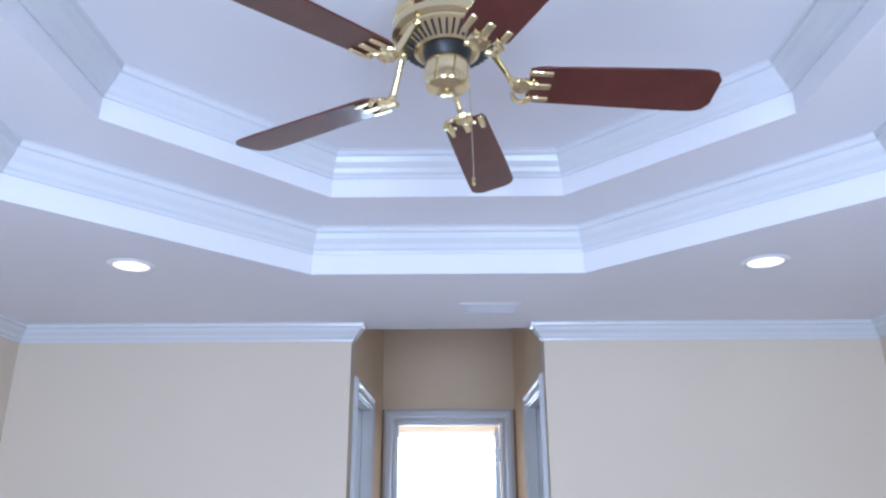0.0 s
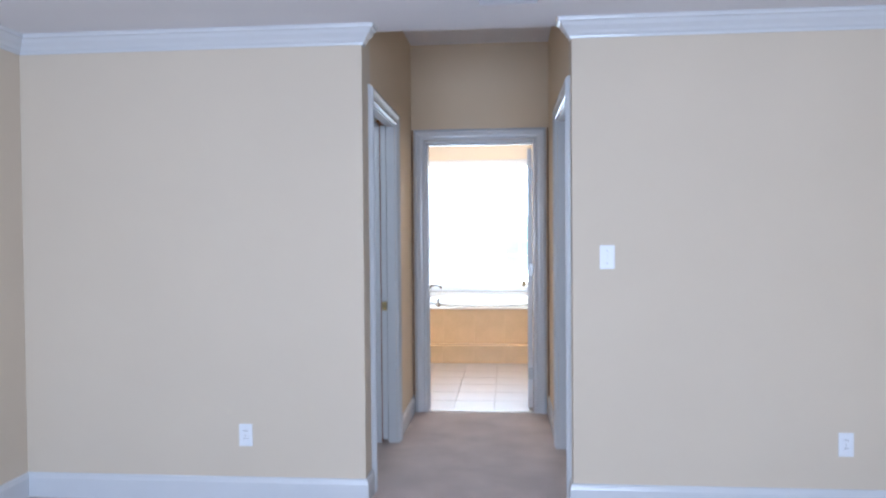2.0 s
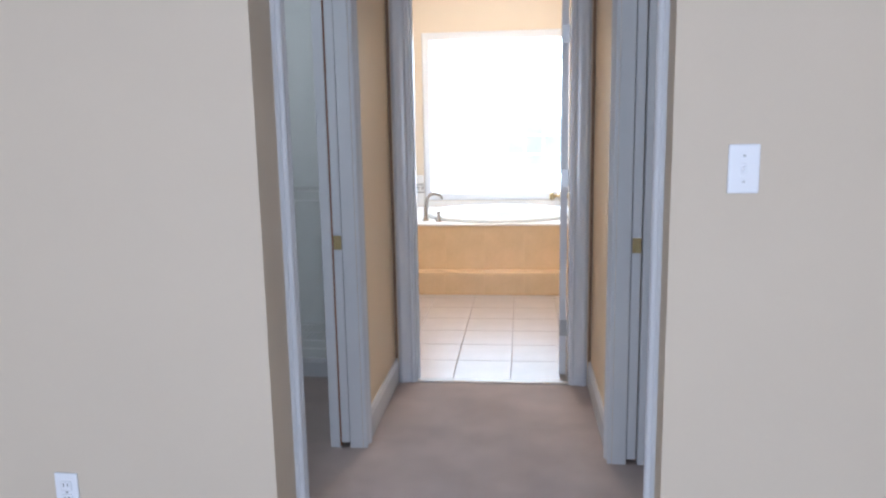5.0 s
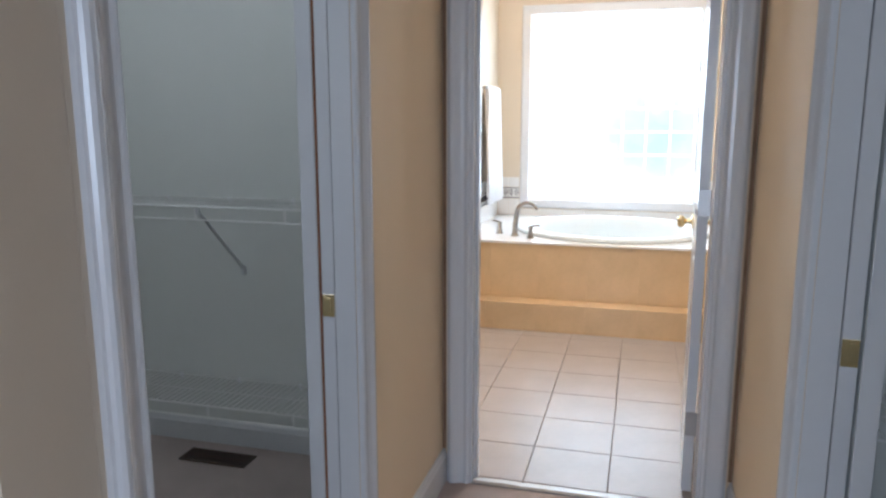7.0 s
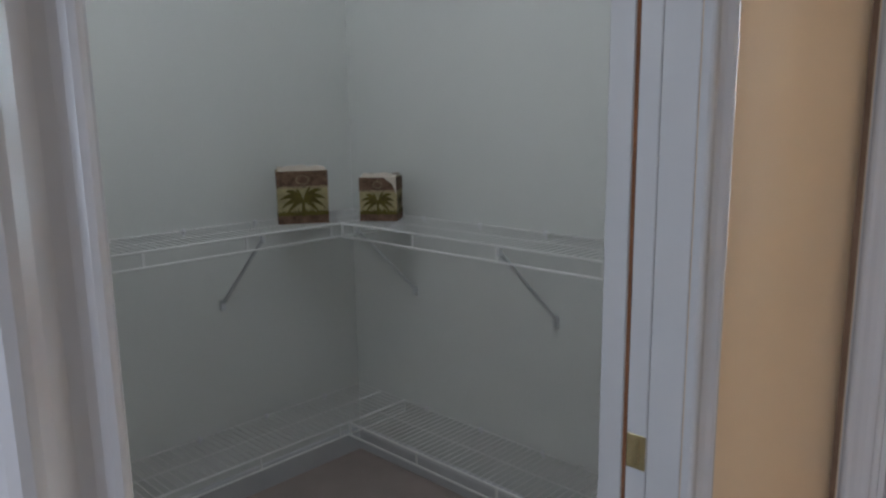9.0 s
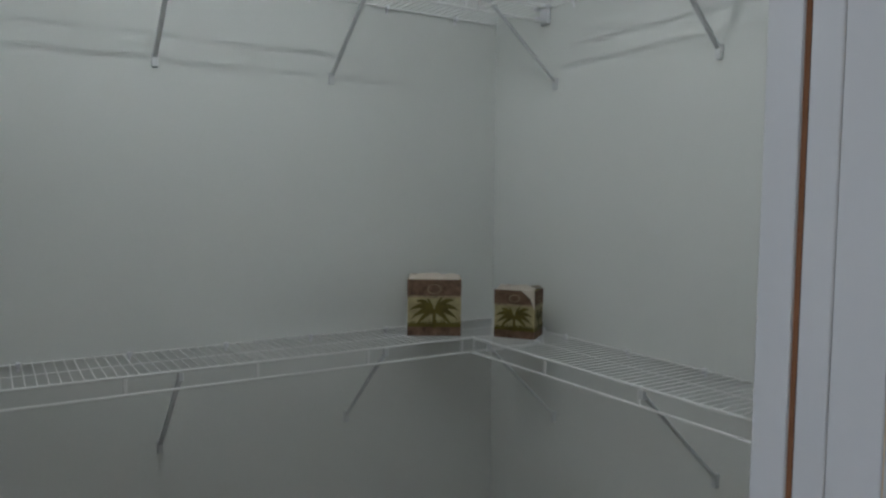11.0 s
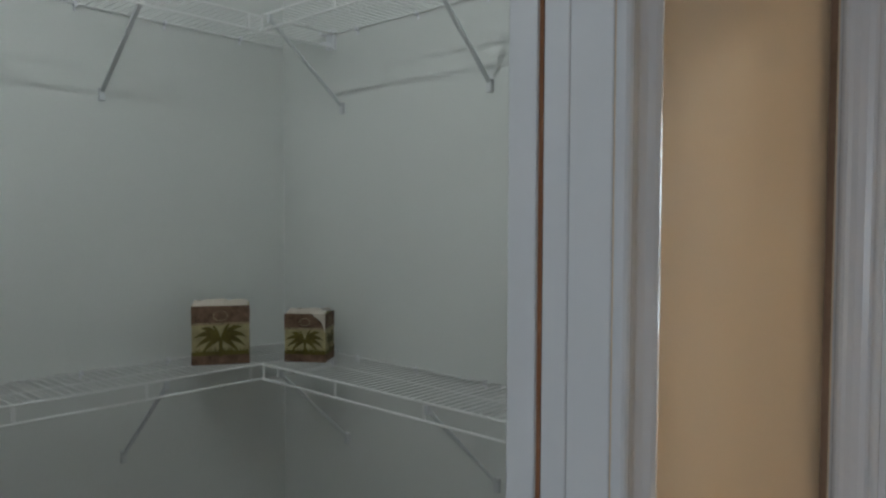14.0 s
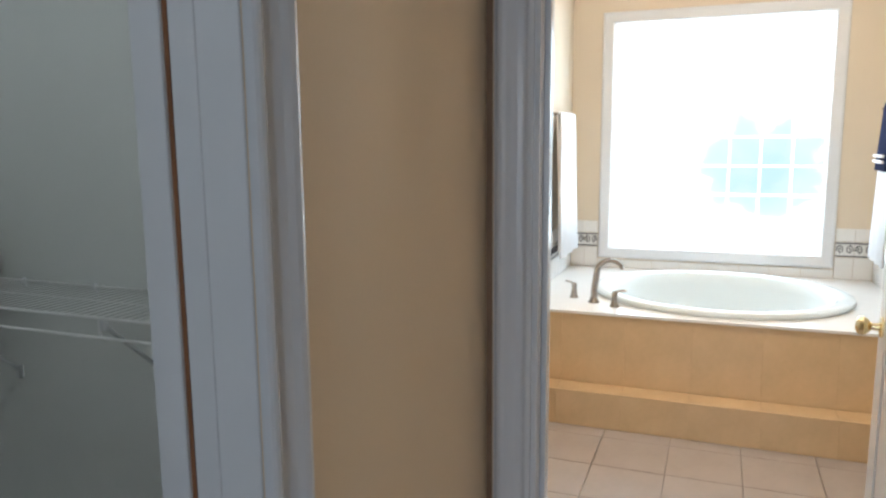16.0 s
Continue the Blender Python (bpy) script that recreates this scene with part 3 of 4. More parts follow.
# floor register
t = thing("floor_vent", (-1.46, 1.90, 0.0), "dark brown slotted floor vent in the closet carpet", "vent")
BROWN = mat("brown_vent_steel", (0.06, 0.035, 0.022), 0.4, 0.2, 0.5, 8, 0.15, 90, 0.05)
bm = B()
for x0, x1, y0, y1 in ((-.15, .15, -.052, -.040), (-.15, .15, .040, .052), (-.15, -.135, -.04, .04), (.135, .15, -.04, .04), (-.135, .135, -.003, .003)):
    box(bm, x0, x1, y0, y1, 0, .007, .001, 1)
part("frame", bm, BROWN, t)
part("backing", box(B(), -.135, .135, -.04, .04, .0005, .0015), BLACK, t)
for k in range(20):
    bm = box(B(), -.0022, .0022, -.04, .04, 0.001, .006)
    bmesh.ops.translate(bm, vec=(-.128 + k * .0135, 0, 0), verts=bm.verts)
    part("slat", bm, BROWN, t)

# ---------------------------------------------------------------- palm boxes
BOXBROWN = mat("brown_print", (0.17, 0.105, 0.07), 0.7, 0, 0.2, 45, 0.55, 160, 0.1)
BOXCREAM = mat("cream_print", (0.40, 0.345, 0.19), 0.7, 0, 0.2, 28, 0.3, 160, 0.1)
BOXGREEN = mat("olive_print", (0.12, 0.098, 0.018), 0.6, 0, 0.3, 20, 0.5, 160, 0.1)
BOXPAPER = mat("torn_card", (0.62, 0.56, 0.48), 0.85, 0, 0.2, 20, 0.12, 160, 0.2)
BOXSPECK = mat("speckled_band", (0.32, 0.25, 0.15), 0.6, 0, 0.3, 60, 0.6, 200, 0.1)


def palm_box(at, turn, w, d, h, label):
    t = thing("gift_box", at, label, "box", "palm boxes on the closet shelf")
    t.matrix_world = pose(*at, 0, 0, turn)
    bm = B()
    e = .003
    box(bm, -w / 2, w / 2, -d / 2, d / 2, 0, e)
    box(bm, -w / 2, w / 2, -d / 2, -d / 2 + e, e, h)
    box(bm, -w / 2, w / 2, d / 2 - e, d / 2, e, h)
    box(bm, -w / 2, -w / 2 + e, -d / 2 + e, d / 2 - e, e, h)
    box(bm, w / 2 - e, w / 2, -d / 2 + e, d / 2 - e, e, h)
    part("carton", bm, BOXCREAM, t)
    o = .0012

    def wrap(name, z0, z1, material, out):
        bm = B()
        box(bm, -w / 2 - out, w / 2 + out, -d / 2 - out, -d / 2 - .0002, z0, z1)
        box(bm, w / 2 + .0002, w / 2 + out, -d / 2, d / 2 + out, z0, z1)
        box(bm, -w / 2 - out, -w / 2 - .0002, -d / 2, d / 2 + out, z0, z1)
        part(name, bm, material, t)
    wrap("top_band", h * .72, h + .001, BOXBROWN, o)
    wrap("speckled_band", h * .685, h * .72, BOXSPECK, o * 1.4)
    wrap("bottom_band", 0, h * .16, BOXBROWN, o)
    wrap("ground_band", h * .16, h * .22, BOXGREEN, o * .8)
    for face in range(2):
        m = Matrix.Translation((0, -d / 2 - .0006, 0)) if face == 0 else pose(w / 2 + .0006, 0, 0, 0, 0, 90)
        fw = w if face == 0 else d
        bm = B()
        rnd = random.Random(5)
        cx, cz = 0.0, h * .44
        box(bm, -.005 * fw / .16, .005 * fw / .16, -.0012, 0, h * .14, cz)
        for k in range(11):
            a = radians(-38 + k * 25.6)
            L = fw * (.40 + .08 * rnd.random()) * (.8 if 50 < math.degrees(a) < 130 else 1.0)
            droop = .45 * abs(math.cos(a))
            prev = None
            for i in range(6):
                s = i / 5
                px = cx + math.cos(a) * L * s
                pz = cz + math.sin(a) * L * s * .9 + droop * L * s * 1.7 * (.8 - s)
                wid = .0078 * fw / .16 * math.sin(math.pi * min(1, .12 + s * .88)) + .0006
                pair = (bm.verts.new((px, -.0012, pz + wid)), bm.verts.new((px, -.0012, pz - wid)))
                if prev:
                    bm.faces.new((prev[0], prev[1], pair[1], pair[0]))
                prev = pair
        bmesh.ops.recalc_face_normals(bm, faces=bm.faces)
        bmesh.ops.transform(bm, matrix=m, verts=bm.verts)
        part("palm_print", bm, BOXGREEN, t, "dark olive palm tree printed on the side")
        bm = B()
        for k in range(14):
            x = fw * (-.44 + .88 * k / 13)
            for lean in (-.5, .1, .6):
                top_z = h * (.25 + .07 * rnd.random())
                q = [bm.verts.new((x - .004, -.0016, h * .17)), bm.verts.new((x + .004, -.0016, h * .17)), bm.verts.new((x + lean * .016, -.0016, top_z))]
                bm.faces.new(q)
        bmesh.ops.transform(bm, matrix=m, verts=bm.verts)
        part("grass_print", bm, BOXGREEN, t)
        bm = B()
        for i in range(16):
            a0, a1 = i * math.pi / 8, (i + 1) * math.pi / 8
            r = .020 * fw / .16
            rod(bm, (r * math.cos(a0), -.0014, h * .84 + r * .7 * math.sin(a0)), (r * math.cos(a1), -.0014, h * .84 + r * .7 * math.sin(a1)), .0012, 4)
        bmesh.ops.transform(bm, matrix=m, verts=bm.verts)
        part("emblem", bm, BOXSPECK, t)
    if w < .15:
        bm = B()
        p = [bm.verts.new((w / 2 + .001, -d / 2 - .0035, h * .62)), bm.verts.new((w / 2 + .001, -d / 2 - .0035, h + .002)), bm.verts.new((w / 2 - .045, -d / 2 - .0025, h + .002)), bm.verts.new((w / 2 - .012, -d / 2 - .006, h * .85))]
        bm.faces.new((p[0], p[1], p[3])), bm.faces.new((p[3], p[1], p[2]))
        ext = bmesh.ops.extrude_face_region(bm, geom=bm.faces[:])
        bmesh.ops.translate(bm, vec=(0, .0012, 0), verts=[v for v in ext["geom"] if isinstance(v, bmesh.types.BMVert)])
        bmesh.ops.recalc_face_normals(bm, faces=bm.faces)
        part("peeled_corner", bm, BOXPAPER, t, "pale peeled-back corner of card")
    # torn flaps
    rnd = random.Random(int(w * 1000))
    for s, ang in ((-1, 7), (1, -4)):
        bm = B()
        n = 9
        lo, hi = [], []
        for i in range(n + 1):
            x = -w / 2 + .004 + (w - .008) * i / n
            lo.append(bm.verts.new((x, 0, 0)))
            hi.append(bm.verts.new((x, d * (.38 + .10 * rnd.random()), .010 * rnd.random())))
        for i in range(n):
            bm.faces.new((lo[i], lo[i + 1], hi[i + 1], hi[i]))
        ext = bmesh.ops.extrude_face_region(bm, geom=bm.faces[:])
        bmesh.ops.translate(bm, vec=(0, 0, .0015), verts=[v for v in ext["geom"] if isinstance(v, bmesh.types.BMVert)])
        bmesh.ops.recalc_face_normals(bm, faces=bm.faces)
        mm = pose(0, -d / 2 + .004, h + .001, ang if s < 0 else 0) if s < 0 else pose(0, d / 2 - .004, h + .0025, 4, 0, 180)
        bmesh.ops.transform(bm, matrix=mm, verts=bm.verts)
        part("flap", bm, BOXPAPER, t, "torn pale cardboard flap")


palm_box((-2.246, 1.675, 1.0645), 58, .176, .140, .186, "brown and cream card box with palm tree, torn lid")
palm_box((-2.055, 1.889, 1.0645), 36, .135, .108, .156, "smaller palm tree card box with a peeled corner")

# ---------------------------------------------------------------- bathroom
TX, TY, TP = -.219, 2.99, .318
SHARE = {}


def tile_mesh(key, w, d, h, material, name="tile"):
    if key not in SHARE:
        bm = box(B(), -w / 2, w / 2, -d / 2, d / 2, 0, h)
        top = [e for e in bm.edges if all(v.co.z > h * .5 for v in e.verts)]
        bmesh.ops.bevel(bm, geom=top, offset=.0014, segments=1, affect='EDGES')
        SHARE[key] = finish(bm, name, material)
    return SHARE[key]


# tub platform
DX0, DX1, DY0, DY1, DZT = BXW + .001, BXE - .001, 4.19, WY - .001, .57
SY, SZ = 4.045, .187
STEP = thing("tub_step", (0, 0, 0), "tan tiled step in front of the bathtub", "step", "", "structure")
part("core", box(B(), DX0 + .002, DX1 - .002, SY + .0025, DY0 + .002, -.01, SZ - .0025), PANELTILE, STEP)
PLAT = thing("tub_platform", (0, 0, 0), "tan tiled tub platform with a white tile deck", "tub platform", "", "structure")
part("core", box(B(), DX0 + .002, DX1 - .002, DY0 + .0025, DY0 + .05, -.01, DZT - .014), PANELTILE, PLAT)
EX, EY, ERX, ERY = -.03, 4.84, .645, .555
bm = B()
N = 64
inner, outer, inner_b = [], [], []
for i in range(N):
    a = 2 * math.pi * i / N
    c, s = math.cos(a), math.sin(a)
    inner.append(bm.verts.new((EX + ERX * c, EY + ERY * s, DZT)))
    k = min(((DX1 if c > 0 else DX0) - EX) / c if abs(c) > 1e-6 else 9, ((DY1 if s > 0 else DY0 - .012) - EY) / s if abs(s) > 1e-6 else 9)
    outer.append(bm.verts.new((EX + k * c, EY + k * s, DZT)))
for i in range(N):
    j = (i + 1) % N
    bm.faces.new((outer[i], outer[j], inner[j], inner[i]))
ext = bmesh.ops.extrude_face_region(bm, geom=bm.faces[:])
bmesh.ops.translate(bm, vec=(0, 0, -.014), verts=[v for v in ext["geom"] if isinstance(v, bmesh.types.BMVert)])
bmesh.ops.recalc_face_normals(bm, faces=bm.faces)
deck = part("deck", bm, WHITETILE, PLAT, "glossy white tiled deck")

# bathtub
t = thing("bathtub", (EX, EY, DZT), "white oval drop-in bathtub in a tiled platform", "bathtub")
rows = [(1.06, .0), (1.075, .012), (1.07, .026), (1.045, .034), (1.0, .035), (.955, .031), (.93, .018), (.91, -.04), (.86, -.18), (.78, -.34), (.66, -.40), (.40, -.415), (.001, -.418)]
bm = B()
rings = []
for f, z in rows:
    rings.append([bm.verts.new((ERX * f * math.cos(2 * math.pi * i / 72), ERY * f * math.sin(2 * math.pi * i / 72), z)) for i in range(72)])
for A, C in zip(rings, rings[1:]):
    for i in range(72):
        bm.faces.new((A[i], A[(i + 1) % 72], C[(i + 1) % 72], C[i]))
bmesh.ops.recalc_face_normals(bm, faces=bm.faces)
part("shell", bm, PORCELAIN, t, smooth=True)
part("drain", lathe(B(), ((.0001, -.413), (.03, -.412), (.034, -.416)), (-.35, 0, 0), 24), NICKEL, t, "metal drain")


# faucet
def curve_tube(bm, pts, r0, r1, sides=14):
    prev = None
    for i, p in enumerate(pts):
        p = Vector(p)
        d = (Vector(pts[min(i + 1, len(pts) - 1)]) - Vector(pts[max(i - 1, 0)])).normalized()
        q = d.to_track_quat('Z', 'Y').to_matrix()
        r = r0 + (r1 - r0) * i / (len(pts) - 1)
        ring = [bm.verts.new(p + q @ Vector((r * math.cos(2 * math.pi * k / sides), r * math.sin(2 * math.pi * k / sides), 0))) for k in range(sides)]
        if prev:
            for k in range(sides):
                bm.faces.new((prev[k], prev[(k + 1) % sides], ring[(k + 1) % sides], ring[k]))
        else:
            bm.faces.new(ring)
        prev = ring
    bm.faces.new(prev)
    bmesh.ops.recalc_face_normals(bm, faces=bm.faces)
    return bm


t = thing("tub_faucet", (-.665, 4.41, DZT), "brushed nickel arched tub spout with two lever handles", "faucet")
pts = [(0, 0, .015), (.002, .001, .08), (.010, .004, .155)]
for i in range(11):
    a = math.pi * (1 - i / 10 * .92)
    pts.append((.078 + .066 * math.cos(a), .029 + .024 * math.cos(a), .168 + .062 * math.sin(a)))
part("spout", curve_tube(B(), pts, .019, .012), NICKEL, t, "arched nickel spout", smooth=True)
part("spout_base", lathe(B(), ((.030, 0), (.030, .006), (.022, .016), (.019, .03)), (0, 0, 0), 28), NICKEL, t, smooth=True)
for hx, hy, ang in ((-.125, .090, 155), (.120, -.070, 12)):
    h = part("handle_base", lathe(B(), ((.026, 0), (.026, .005), (.018, .016), (.014, .055), (.017, .072), (.012, .084), (.0001, .086)), (hx, hy, 0), 24), NICKEL, t, smooth=True)
    bm = curve_tube(B(), [(0, 0, 0), (.02, 0, .006), (.045, 0, .010), (.062, 0, .008)], .008, .0055, 12)
    bmesh.ops.transform(bm, matrix=pose(hx, hy, .078, 0, 0, ang), verts=bm.verts)
    part("lever", bm, NICKEL, h, smooth=True)

# window: glass blocks in a white frame
t = thing("window_1", ((WX0 + WX1) / 2, WY, WZ0), "white framed glass block window glowing with daylight", "window", "", "structure")
GLASS = bpy.data.materials.new("glass_block")
GLASS.use_nodes = True
g = GLASS.node_tree.nodes["Principled BSDF"]
g.inputs["Base Color"].default_value = (0.90, 0.97, 0.97, 1)
g.inputs["Transmission Weight"].default_value = 1.0
g.inputs["Roughness"].default_value = 0.22
g.inputs["IOR"].default_value = 1.08
gw = GLASS.node_tree.nodes.new("ShaderNodeTexNoise")
gw.inputs["Scale"].default_value = 14
gb = GLASS.node_tree.nodes.new("ShaderNodeBump")
gb.inputs["Strength"].default_value, gb.inputs["Distance"].default_value = 0.35, 0.01
gc = GLASS.node_tree.nodes.new("ShaderNodeTexCoord")
GLASS.node_tree.links.new(gc.outputs["Object"], gw.inputs["Vector"])
GLASS.node_tree.links.new(gw.outputs[0], gb.inputs["Height"])
GLASS.node_tree.links.new(gb.outputs[0], g.inputs["Normal"])
MORTAR = bpy.data.materials.new("white_joint")
MORTAR.use_nodes = True
mn, ml = MORTAR.node_tree.nodes, MORTAR.node_tree.links
tr, mx = mn.new("ShaderNodeBsdfTranslucent"), mn.new("ShaderNodeMixShader")
tr.inputs[0].default_value = (0.85, 0.87, 0.88, 1)
mn["Principled BSDF"].inputs["Base Color"].default_value = (0.82, 0.83, 0.84, 1)
mn["Principled BSDF"].inputs["Roughness"].default_value = 0.5
ml.new(mn["Principled BSDF"].outputs[0], mx.inputs[1])
ml.new(tr.outputs[0], mx.inputs[2])
mx.inputs[0].default_value = 0.7
ml.new(mx.outputs[0], mn["Material Output"].inputs[0])
cxm, W, H = (WX0 + WX1) / 2, WX1 - WX0, WZ1 - WZ0
FR = ((0, 0), (0, .014), (.010, .020), (.060, .024), (.073, .018), (.077, 0))
bm = sweep(B(), [(-W / 2 + .004, .004), (-W / 2 + .004, H - .004), (W / 2 - .004, H - .004), (W / 2 - .004, .004)], FR, 0, True)
bmesh.ops.transform(bm, matrix=axes((0, 0, 0), (1, 0, 0), (0, 0, 1), (0, -1, 0)), verts=bm.verts)
part("window_frame", bm, TRIM, t, "white moulded window frame")
bm = B()
box(bm, -W / 2, W / 2, .028, .100, -.001, .008)
box(bm, -W / 2, W / 2, .028, .100, H - .008, H + .001)
box(bm, -W / 2 - .001, -W / 2 + .008, .028, .100, .008, H - .008)
box(bm, W / 2 - .008, W / 2 + .001, .028, .100, .008, H - .008)
nc, nr = 7, 8
bw, bh = (W - .016) / nc, (H - .016) / nr
for i in range(1, nc):
    x = -W / 2 + .008 + i * bw
    box(bm, x - .006, x + .006, .032, .096, .008, H - .008)
for j in range(1, nr):
    z = .008 + j * bh
    box(bm, -W / 2 + .008, W / 2 - .008, .0325, .0955, z - .006, z + .006)
mortar = part("mortar", bm, MORTAR, t, "white joints between glass blocks")
mortar.visible_shadow = False
blk = box(B(), -bw / 2 + .006, bw / 2 - .006, .030, .098, -bh / 2 + .006, bh / 2 - .006, .003, 1)
blk = finish(blk, "glass_block", GLASS, True)
for i in range(nc):
    for j in range(nr):
        o = new("glass_block", blk)
        o.parent = t
        o.location = (-W / 2 + .008 + (i + .5) * bw, 0, .008 + (j + .5) * bh)
        o.visible_shadow = False
bm = B()
for x, y, z in ((-3, 7.4, -1), (3, 7.4, -1), (3, 7.4, 4.5), (-3, 7.4, 4.5)):
    bm.verts.new((x, y, z))
bm.faces.new(bm.verts[:])
solid("backdrop", bm, SKYGLOW, "bright overcast daylight outside the window", "sky", S)

# white wall tiles and scroll border above the deck
DARK = mat("dark_scroll_glaze", (0.06, 0.055, 0.06), 0.3, 0, 0.5, 20, 0.3, 90, 0.1)


def scroll_tile_mesh():
    bm = B()
    hw, hh = .080, .047
    for x0, x1, z0, z1 in ((-hw, hw, hh - .010, hh - .003), (-hw, hw, -hh + .003, -hh + .010)):
        box(bm, x0, x1, -.0035, 0, z0, z1)
    for sx in (-.04, .04):
        prev = None
        for i in range(22):
            a = i / 21 * math.pi * 3.1
            r = .004 + .028 * (i / 21)
            p = (sx + r * math.cos(a) * (1 if sx < 0 else -1), -.002, r * math.sin(a) * .95)
            if prev:
                rod(bm, prev, p, .0042, 5)
            prev = p
    return finish(bm, "scroll", DARK)


SCROLL = scroll_tile_mesh()
white_w = {}


def backsplash(name, m, length, label):
    """Local x along the wall, -y out of it."""
    t = thing(name, (0, 0, 0), label, "wall tile", "", "structure")
    t.matrix_world = m
    n = max(1, round(length / .10))
    w = length / n
    for i in range(n):
        for z0, z1, k in ((DZT, .706, "row"), (.708, .806, "border"), (.808, .890, "cap")):
            key = (round(w, 4), k)
            if key not in white_w:
                bm = box(B(), -w / 2 + .0012, w / 2 - .0012, -.009, 0, -(z1 - z0) / 2 + .001, (z1 - z0) / 2 - .001, .0015, 1)
                white_w[key] = finish(bm, "tile", WHITETILE)
            o = new("tile", white_w[key])
            o.parent = t
            o.location = ((i + .5) * w, 0, (z0 + z1) / 2)
            if k == "border":
                q = new("scroll", SCROLL)
                q.parent = o
                q.location = (0, -.009, 0)
                q.scale = (w / .16, 1, 1)
    return t


backsplash("wall_tiles_west", axes((BXW + .0005, DY0, 0), (0, 1, 0), (-1, 0, 0), (0, 0, 1)), WY - DY0 - .011, "white wall tiles with a dark scroll border")
backsplash("wall_tiles_east", axes((BXE - .0005, WY - .010, 0), (0, -1, 0), (1, 0, 0), (0, 0, 1)), WY - DY0 - .011, "white wall tiles with a dark scroll border")
backsplash("wall_tiles_north_west", axes((BXW + .011, WY - .0005, 0), (1, 0, 0), (0, 1, 0), (0, 0, 1)), (WX0 - .076) - BXW - .011, "white wall tiles with a dark scroll border")
backsplash("wall_tiles_north_east", axes((WX1 + .076, WY - .0005, 0), (1, 0, 0), (0, 1, 0), (0, 0, 1)), BXE - .011 - (WX1 + .076), "white wall tiles with a dark scroll border")
t = thing("wall_tiles_sill", (WX0 - .074, WY - .0005, DZT), "white tiles below the window", "wall tile", "", "structure")
n = 8
w = (WX1 - WX0 + .148) / n
me = finish(box(B(), -w / 2 + .0012, w / 2 - .0012, -.008, 0, 0, .054, .001, 1), "tile", WHITETILE)
for i in range(n):
    o = new("tile", me)
    o.parent = t
    o.location = ((i + .5) * w, 0, 0)


# towels
def towel(name, m, width, drop, back, material, label, category="towel"):
    """Hangs over a bar along local x at the origin; -y is out of the wall."""
    t = thing(name, (0, 0, 0), label, category, "towels by the tub")
    t.matrix_world = m
    bm = B()
    prof = [(-.016, -back), (-.006, -back * .5), (.012, -.03), (.011, .010), (0, .017), (-.012, .010), (-.016, -.03), (-.024, -drop * .5), (-.036, -drop)]
    n = 14
    rings = []
    rnd = random.Random(3)
    for i in range(n + 1):
        x = -width / 2 + width * i / n
        wv = .006 * math.sin(i * 1.3) + .003 * rnd.random()
        rings.append([bm.verts.new((x * (1 + .12 * max(0, -z) / drop), y + wv * max(0, -z) / drop * 1.6, z)) for y, z in prof])
    for A, C in zip(rings, rings[1:]):
        for k in range(len(prof) - 1):
            bm.faces.new((A[k], C[k], C[k + 1], A[k + 1]))
    bmesh.ops.recalc_face_normals(bm, faces=bm.faces)
    ob = part("cloth", bm, material, t, smooth=True)
    sol = ob.modifiers.new("thickness", 'SOLIDIFY')
    sol.thickness = .009
    return t


def towel_bar(m, length, label):
    t = thing("towel_bar", (0, 0, 0), label, "towel bar", "towel bars")
    t.matrix_world = m
    part("bar", rod(B(), (-length / 2, 0, 0), (length / 2, 0, 0), .008, 14), NICKEL, t, smooth=True)
    for x in (-length / 2, length / 2):
        bm = rod(B(), (x, 0, 0), (x, .069, 0), .010, 14)
        lathe(bm, ((.012, .052), (.024, .058), (.024, .069)), (x, 0, 0), 20, 'Y')
        part("post", bm, NICKEL, t, smooth=True)


wm = axes((-.950, 5.00, 1.60), (0, 1, 0), (-1, 0, 0), (0, 0, 1))
em = axes((.800, 5.00, 1.61), (0, -1, 0), (1, 0, 0), (0, 0, 1))
towel_bar(wm, .60, "nickel towel bar on the wall beside the tub")
towel_bar(em, .60, "nickel towel bar on the wall beside the tub")
towel("bath_towel", wm, .46, .86, .80, TOWEL, "white bath towel hanging from a bar by the tub")
towel("bath_towel", em, .36, .84, .80, TOWEL, "white bath towel hanging under a navy hand towel")
tt = towel("hand_towel", em @ Matrix.Translation((0, -.012, .012)), .26, .35, .25, NAVY, "navy hand towel with white stripe over a white towel")
for k, z in enumerate((-.27, -.30)):
    part("stripe", box(B(), -.125, .125, -.0505 - .001 * k, -.040, z - .008, z + .008, .002, 1), TOWEL, tt, "white woven stripe")

# bathroom door, opened into the bathroom
BDM = pose(.362, 2.103, .012, 0, 0, -2.9)
t = thing("door_1", (0, 0, 0), "white six-panel bathroom door standing open, brass knob", "door", "", "structure")
t.matrix_world = BDM
bm = B()
# local y runs along the leaf; the panelled face looks to -x
L, HH, TH = .762, 2.005, .035
xs = (.0, .115, .345, .417, .647, L)
zs = (0, .20, .86, .99, 1.58, 1.69, 1.89, HH)
for i in range(5):
    for j in range(7):
        panel = i in (1, 3) and j in (1, 3, 5)
        if panel:
            box(bm, .006, TH - .006, xs[i], xs[i + 1], zs[j], zs[j + 1])
        else:
            box(bm, 0, TH, xs[i], xs[i + 1], zs[j], zs[j + 1])
bmesh.ops.remove_doubles(bm, verts=bm.verts, dist=.0001)
part("leaf", bm, TRIM, t)
for i in (1, 3):
    for j in (1, 3, 5):
        part("raised_panel", box(B(), .0015, TH - .0015, xs[i] + .028, xs[i + 1] - .028, zs[j] + .028, zs[j + 1] - .028, .004, 1), TRIM, t)
kn = B()
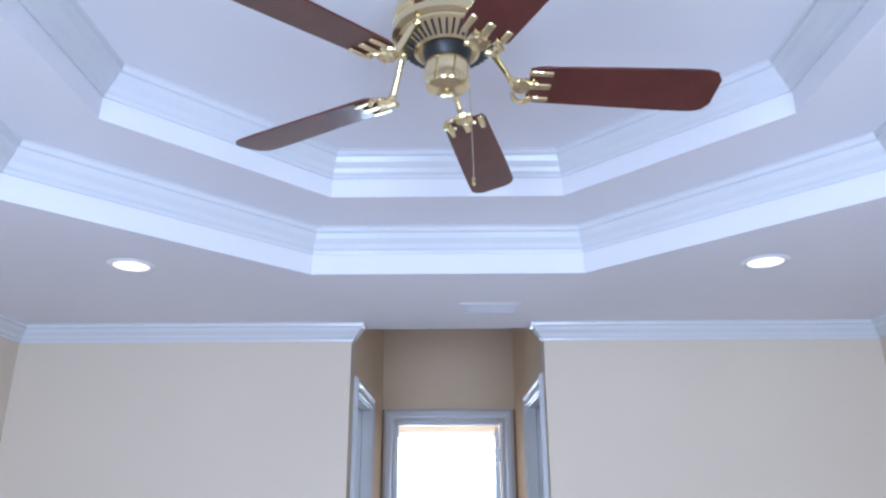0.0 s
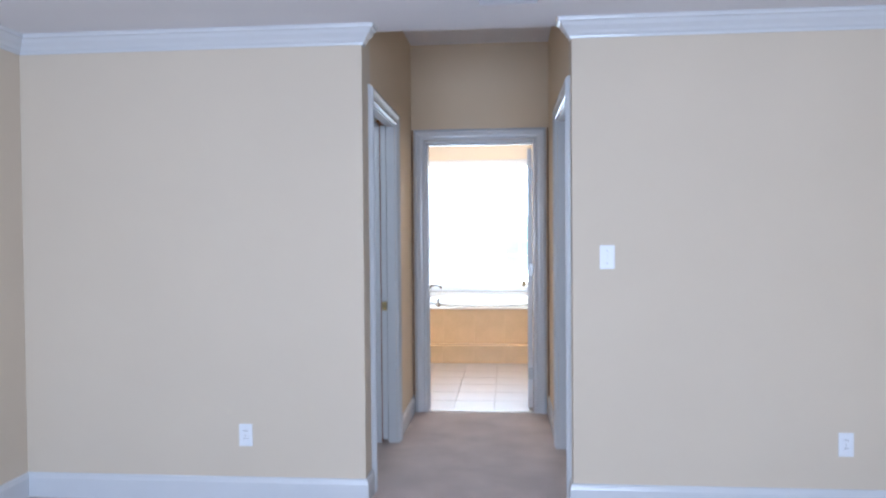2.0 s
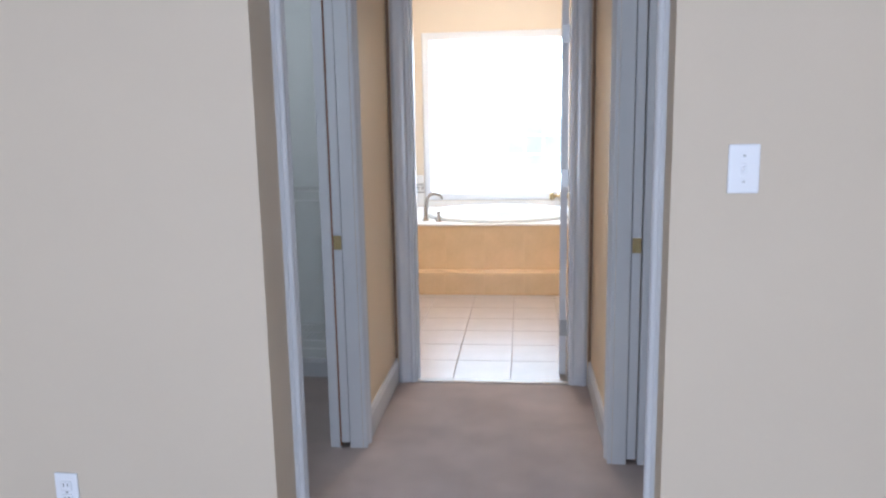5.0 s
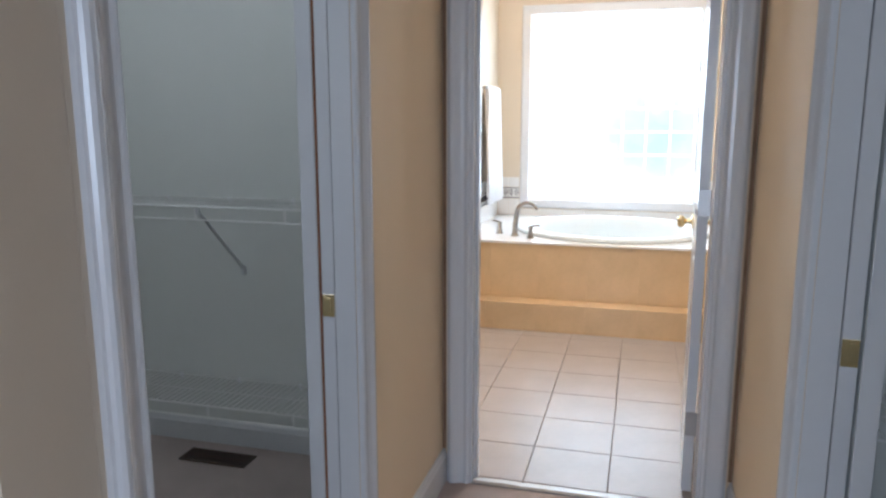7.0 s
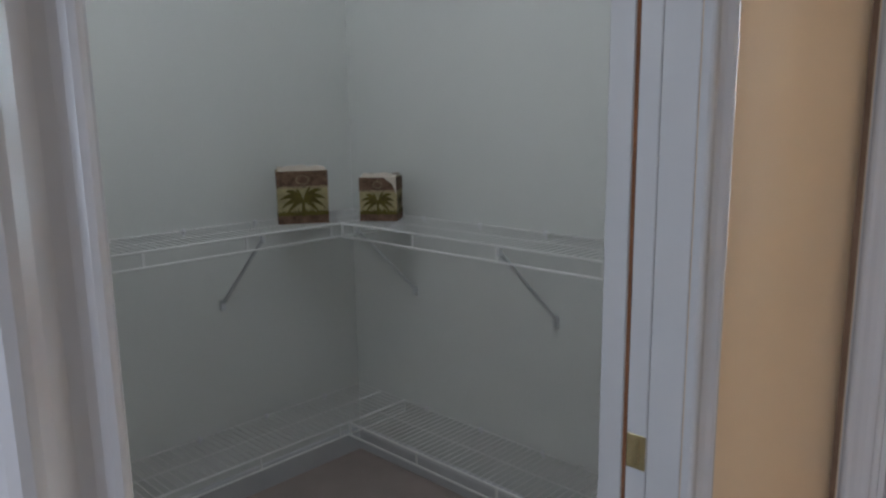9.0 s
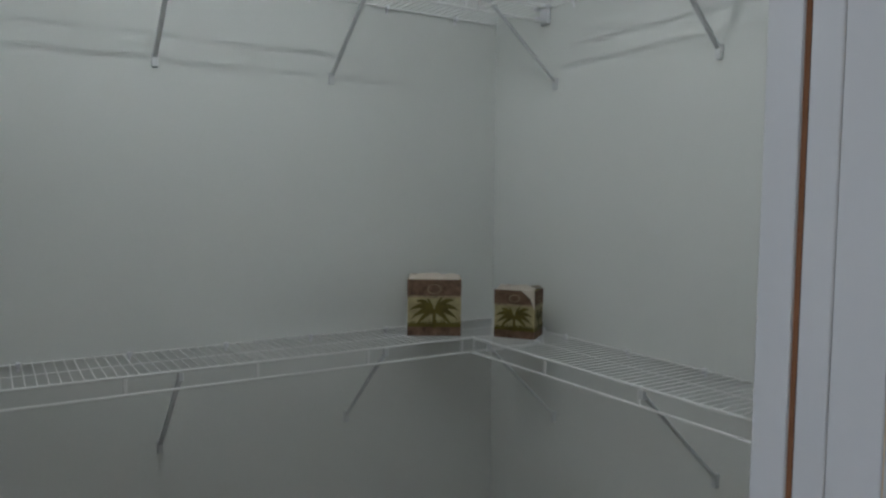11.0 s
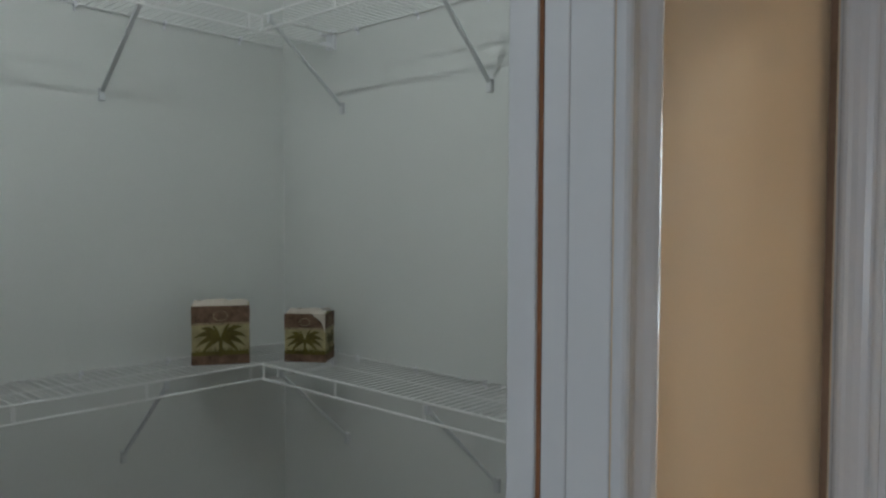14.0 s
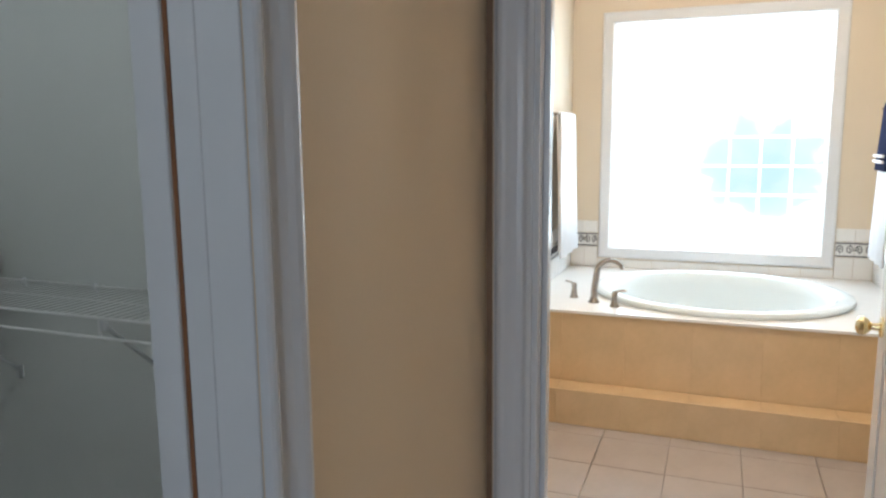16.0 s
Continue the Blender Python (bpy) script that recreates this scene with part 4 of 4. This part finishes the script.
lathe(kn, ((.030, 0), (.030, -.006), (.012, -.010), (.010, -.028), (.022, -.038), (.028, -.050), (.024, -.062), (.010, -.068), (.0001, -.069)), (0, L - .065, .915), 28, 'X')
part("knob", kn, BRASS, t, "polished brass door knob", smooth=True)
kn = B()
lathe(kn, ((.030, TH), (.030, TH + .006), (.012, TH + .010), (.010, TH + .028), (.022, TH + .038), (.028, TH + .050), (.024, TH + .062), (.0001, TH + .069)), (0, L - .065, .915), 28, 'X')
part("knob", kn, BRASS, t, "polished brass door knob", smooth=True)
part("latch_plate", box(B(), .006, .029, L - .001, L + .0015, .885, .945, .001, 1), BRASS, t)
for z in (.22, 1.03, 1.76):
    bm = box(B(), .001, .064, -.0055, .001, z, z + .09, .001, 1)
    rod(bm, (.044, -.002, z), (.044, -.002, z + .09), .0055, 12)
    part("hinge", bm, STEEL, t, "steel butt hinge")

t = thing("bath_ceiling_light", (0.0, 3.45, HZ), "lit bathroom ceiling light", "ceiling light")
part("trim_ring", lathe(B(), ((.068, -.001), (.070, -.006), (.088, -.004), (.092, 0)), (0, 0, 0), 36), PLASTIC, t, smooth=True)
part("lens", lathe(B(), ((.0001, -.004), (.066, -.003), (.068, 0.0)), (0, 0, 0), 36), BULB, t, "glowing lamp")

# ---------------------------------------------------------------- tiles
FLOOR = bpy.data.objects["floor_bath"]
kx0, kx1 = math.floor((BXW - TX) / TP), math.ceil((BXE - TX) / TP)
ky0, ky1 = math.floor((1.992 - TY) / TP), math.ceil((SY - TY) / TP)
for i in range(kx0, kx1):
    for j in range(ky0, ky1):
        x0, x1 = max(BXW + .002, TX + i * TP + .0018), min(BXE - .002, TX + (i + 1) * TP - .0018)
        y0, y1 = max(1.994, TY + j * TP + .0018), min(SY + .006, TY + (j + 1) * TP - .0018)
        if x1 - x0 < .01 or y1 - y0 < .01:
            continue
        o = new("tile", tile_mesh(("f", round(x1 - x0, 3), round(y1 - y0, 3)), x1 - x0, y1 - y0, .012, TILE))
        o.parent = FLOOR
        o.location = ((x0 + x1) / 2, (y0 + y1) / 2, -.012)


def front_tiles(parent, y, z0, z1, pitch, off, material):
    x = DX0 + .002 - off
    while x < DX1:
        a, b = max(x, DX0 + .002) + .0008, min(x + pitch, DX1 - .002) - .0008
        if b - a > .01:
            o = new("tile", tile_mesh(("w", material.name, round(b - a, 3), round(z1 - z0, 3)), b - a, z1 - z0 - .003, .008, material))
            o.parent = parent
            o.matrix_world = Matrix.Translation((0, 0, 0))
            o.matrix_parent_inverse = Matrix.Translation(parent.location).inverted()
            o.matrix_basis = pose((a + b) / 2, y + .008, (z0 + z1) / 2, 90, 0, 0)
        x += pitch


front_tiles(STEP, SY, .0, SZ, .325, .10, PANELTILE)
front_tiles(PLAT, DY0, SZ, DZT - .014, .325, .10, PANELTILE)
x = DX0 - .10
while x < DX1:
    a, b = max(x, DX0) + .0015, min(x + .325, DX1) - .0015
    if b - a > .01:
        o = new("tile", tile_mesh(("s", round(b - a, 3)), b - a, DY0 - SY + .0, .008, PANELTILE))
        o.parent = STEP
        o.matrix_parent_inverse = Matrix.Translation(STEP.location).inverted()
        o.location = ((a + b) / 2, (SY + DY0) / 2, SZ - .008)
    x += .325
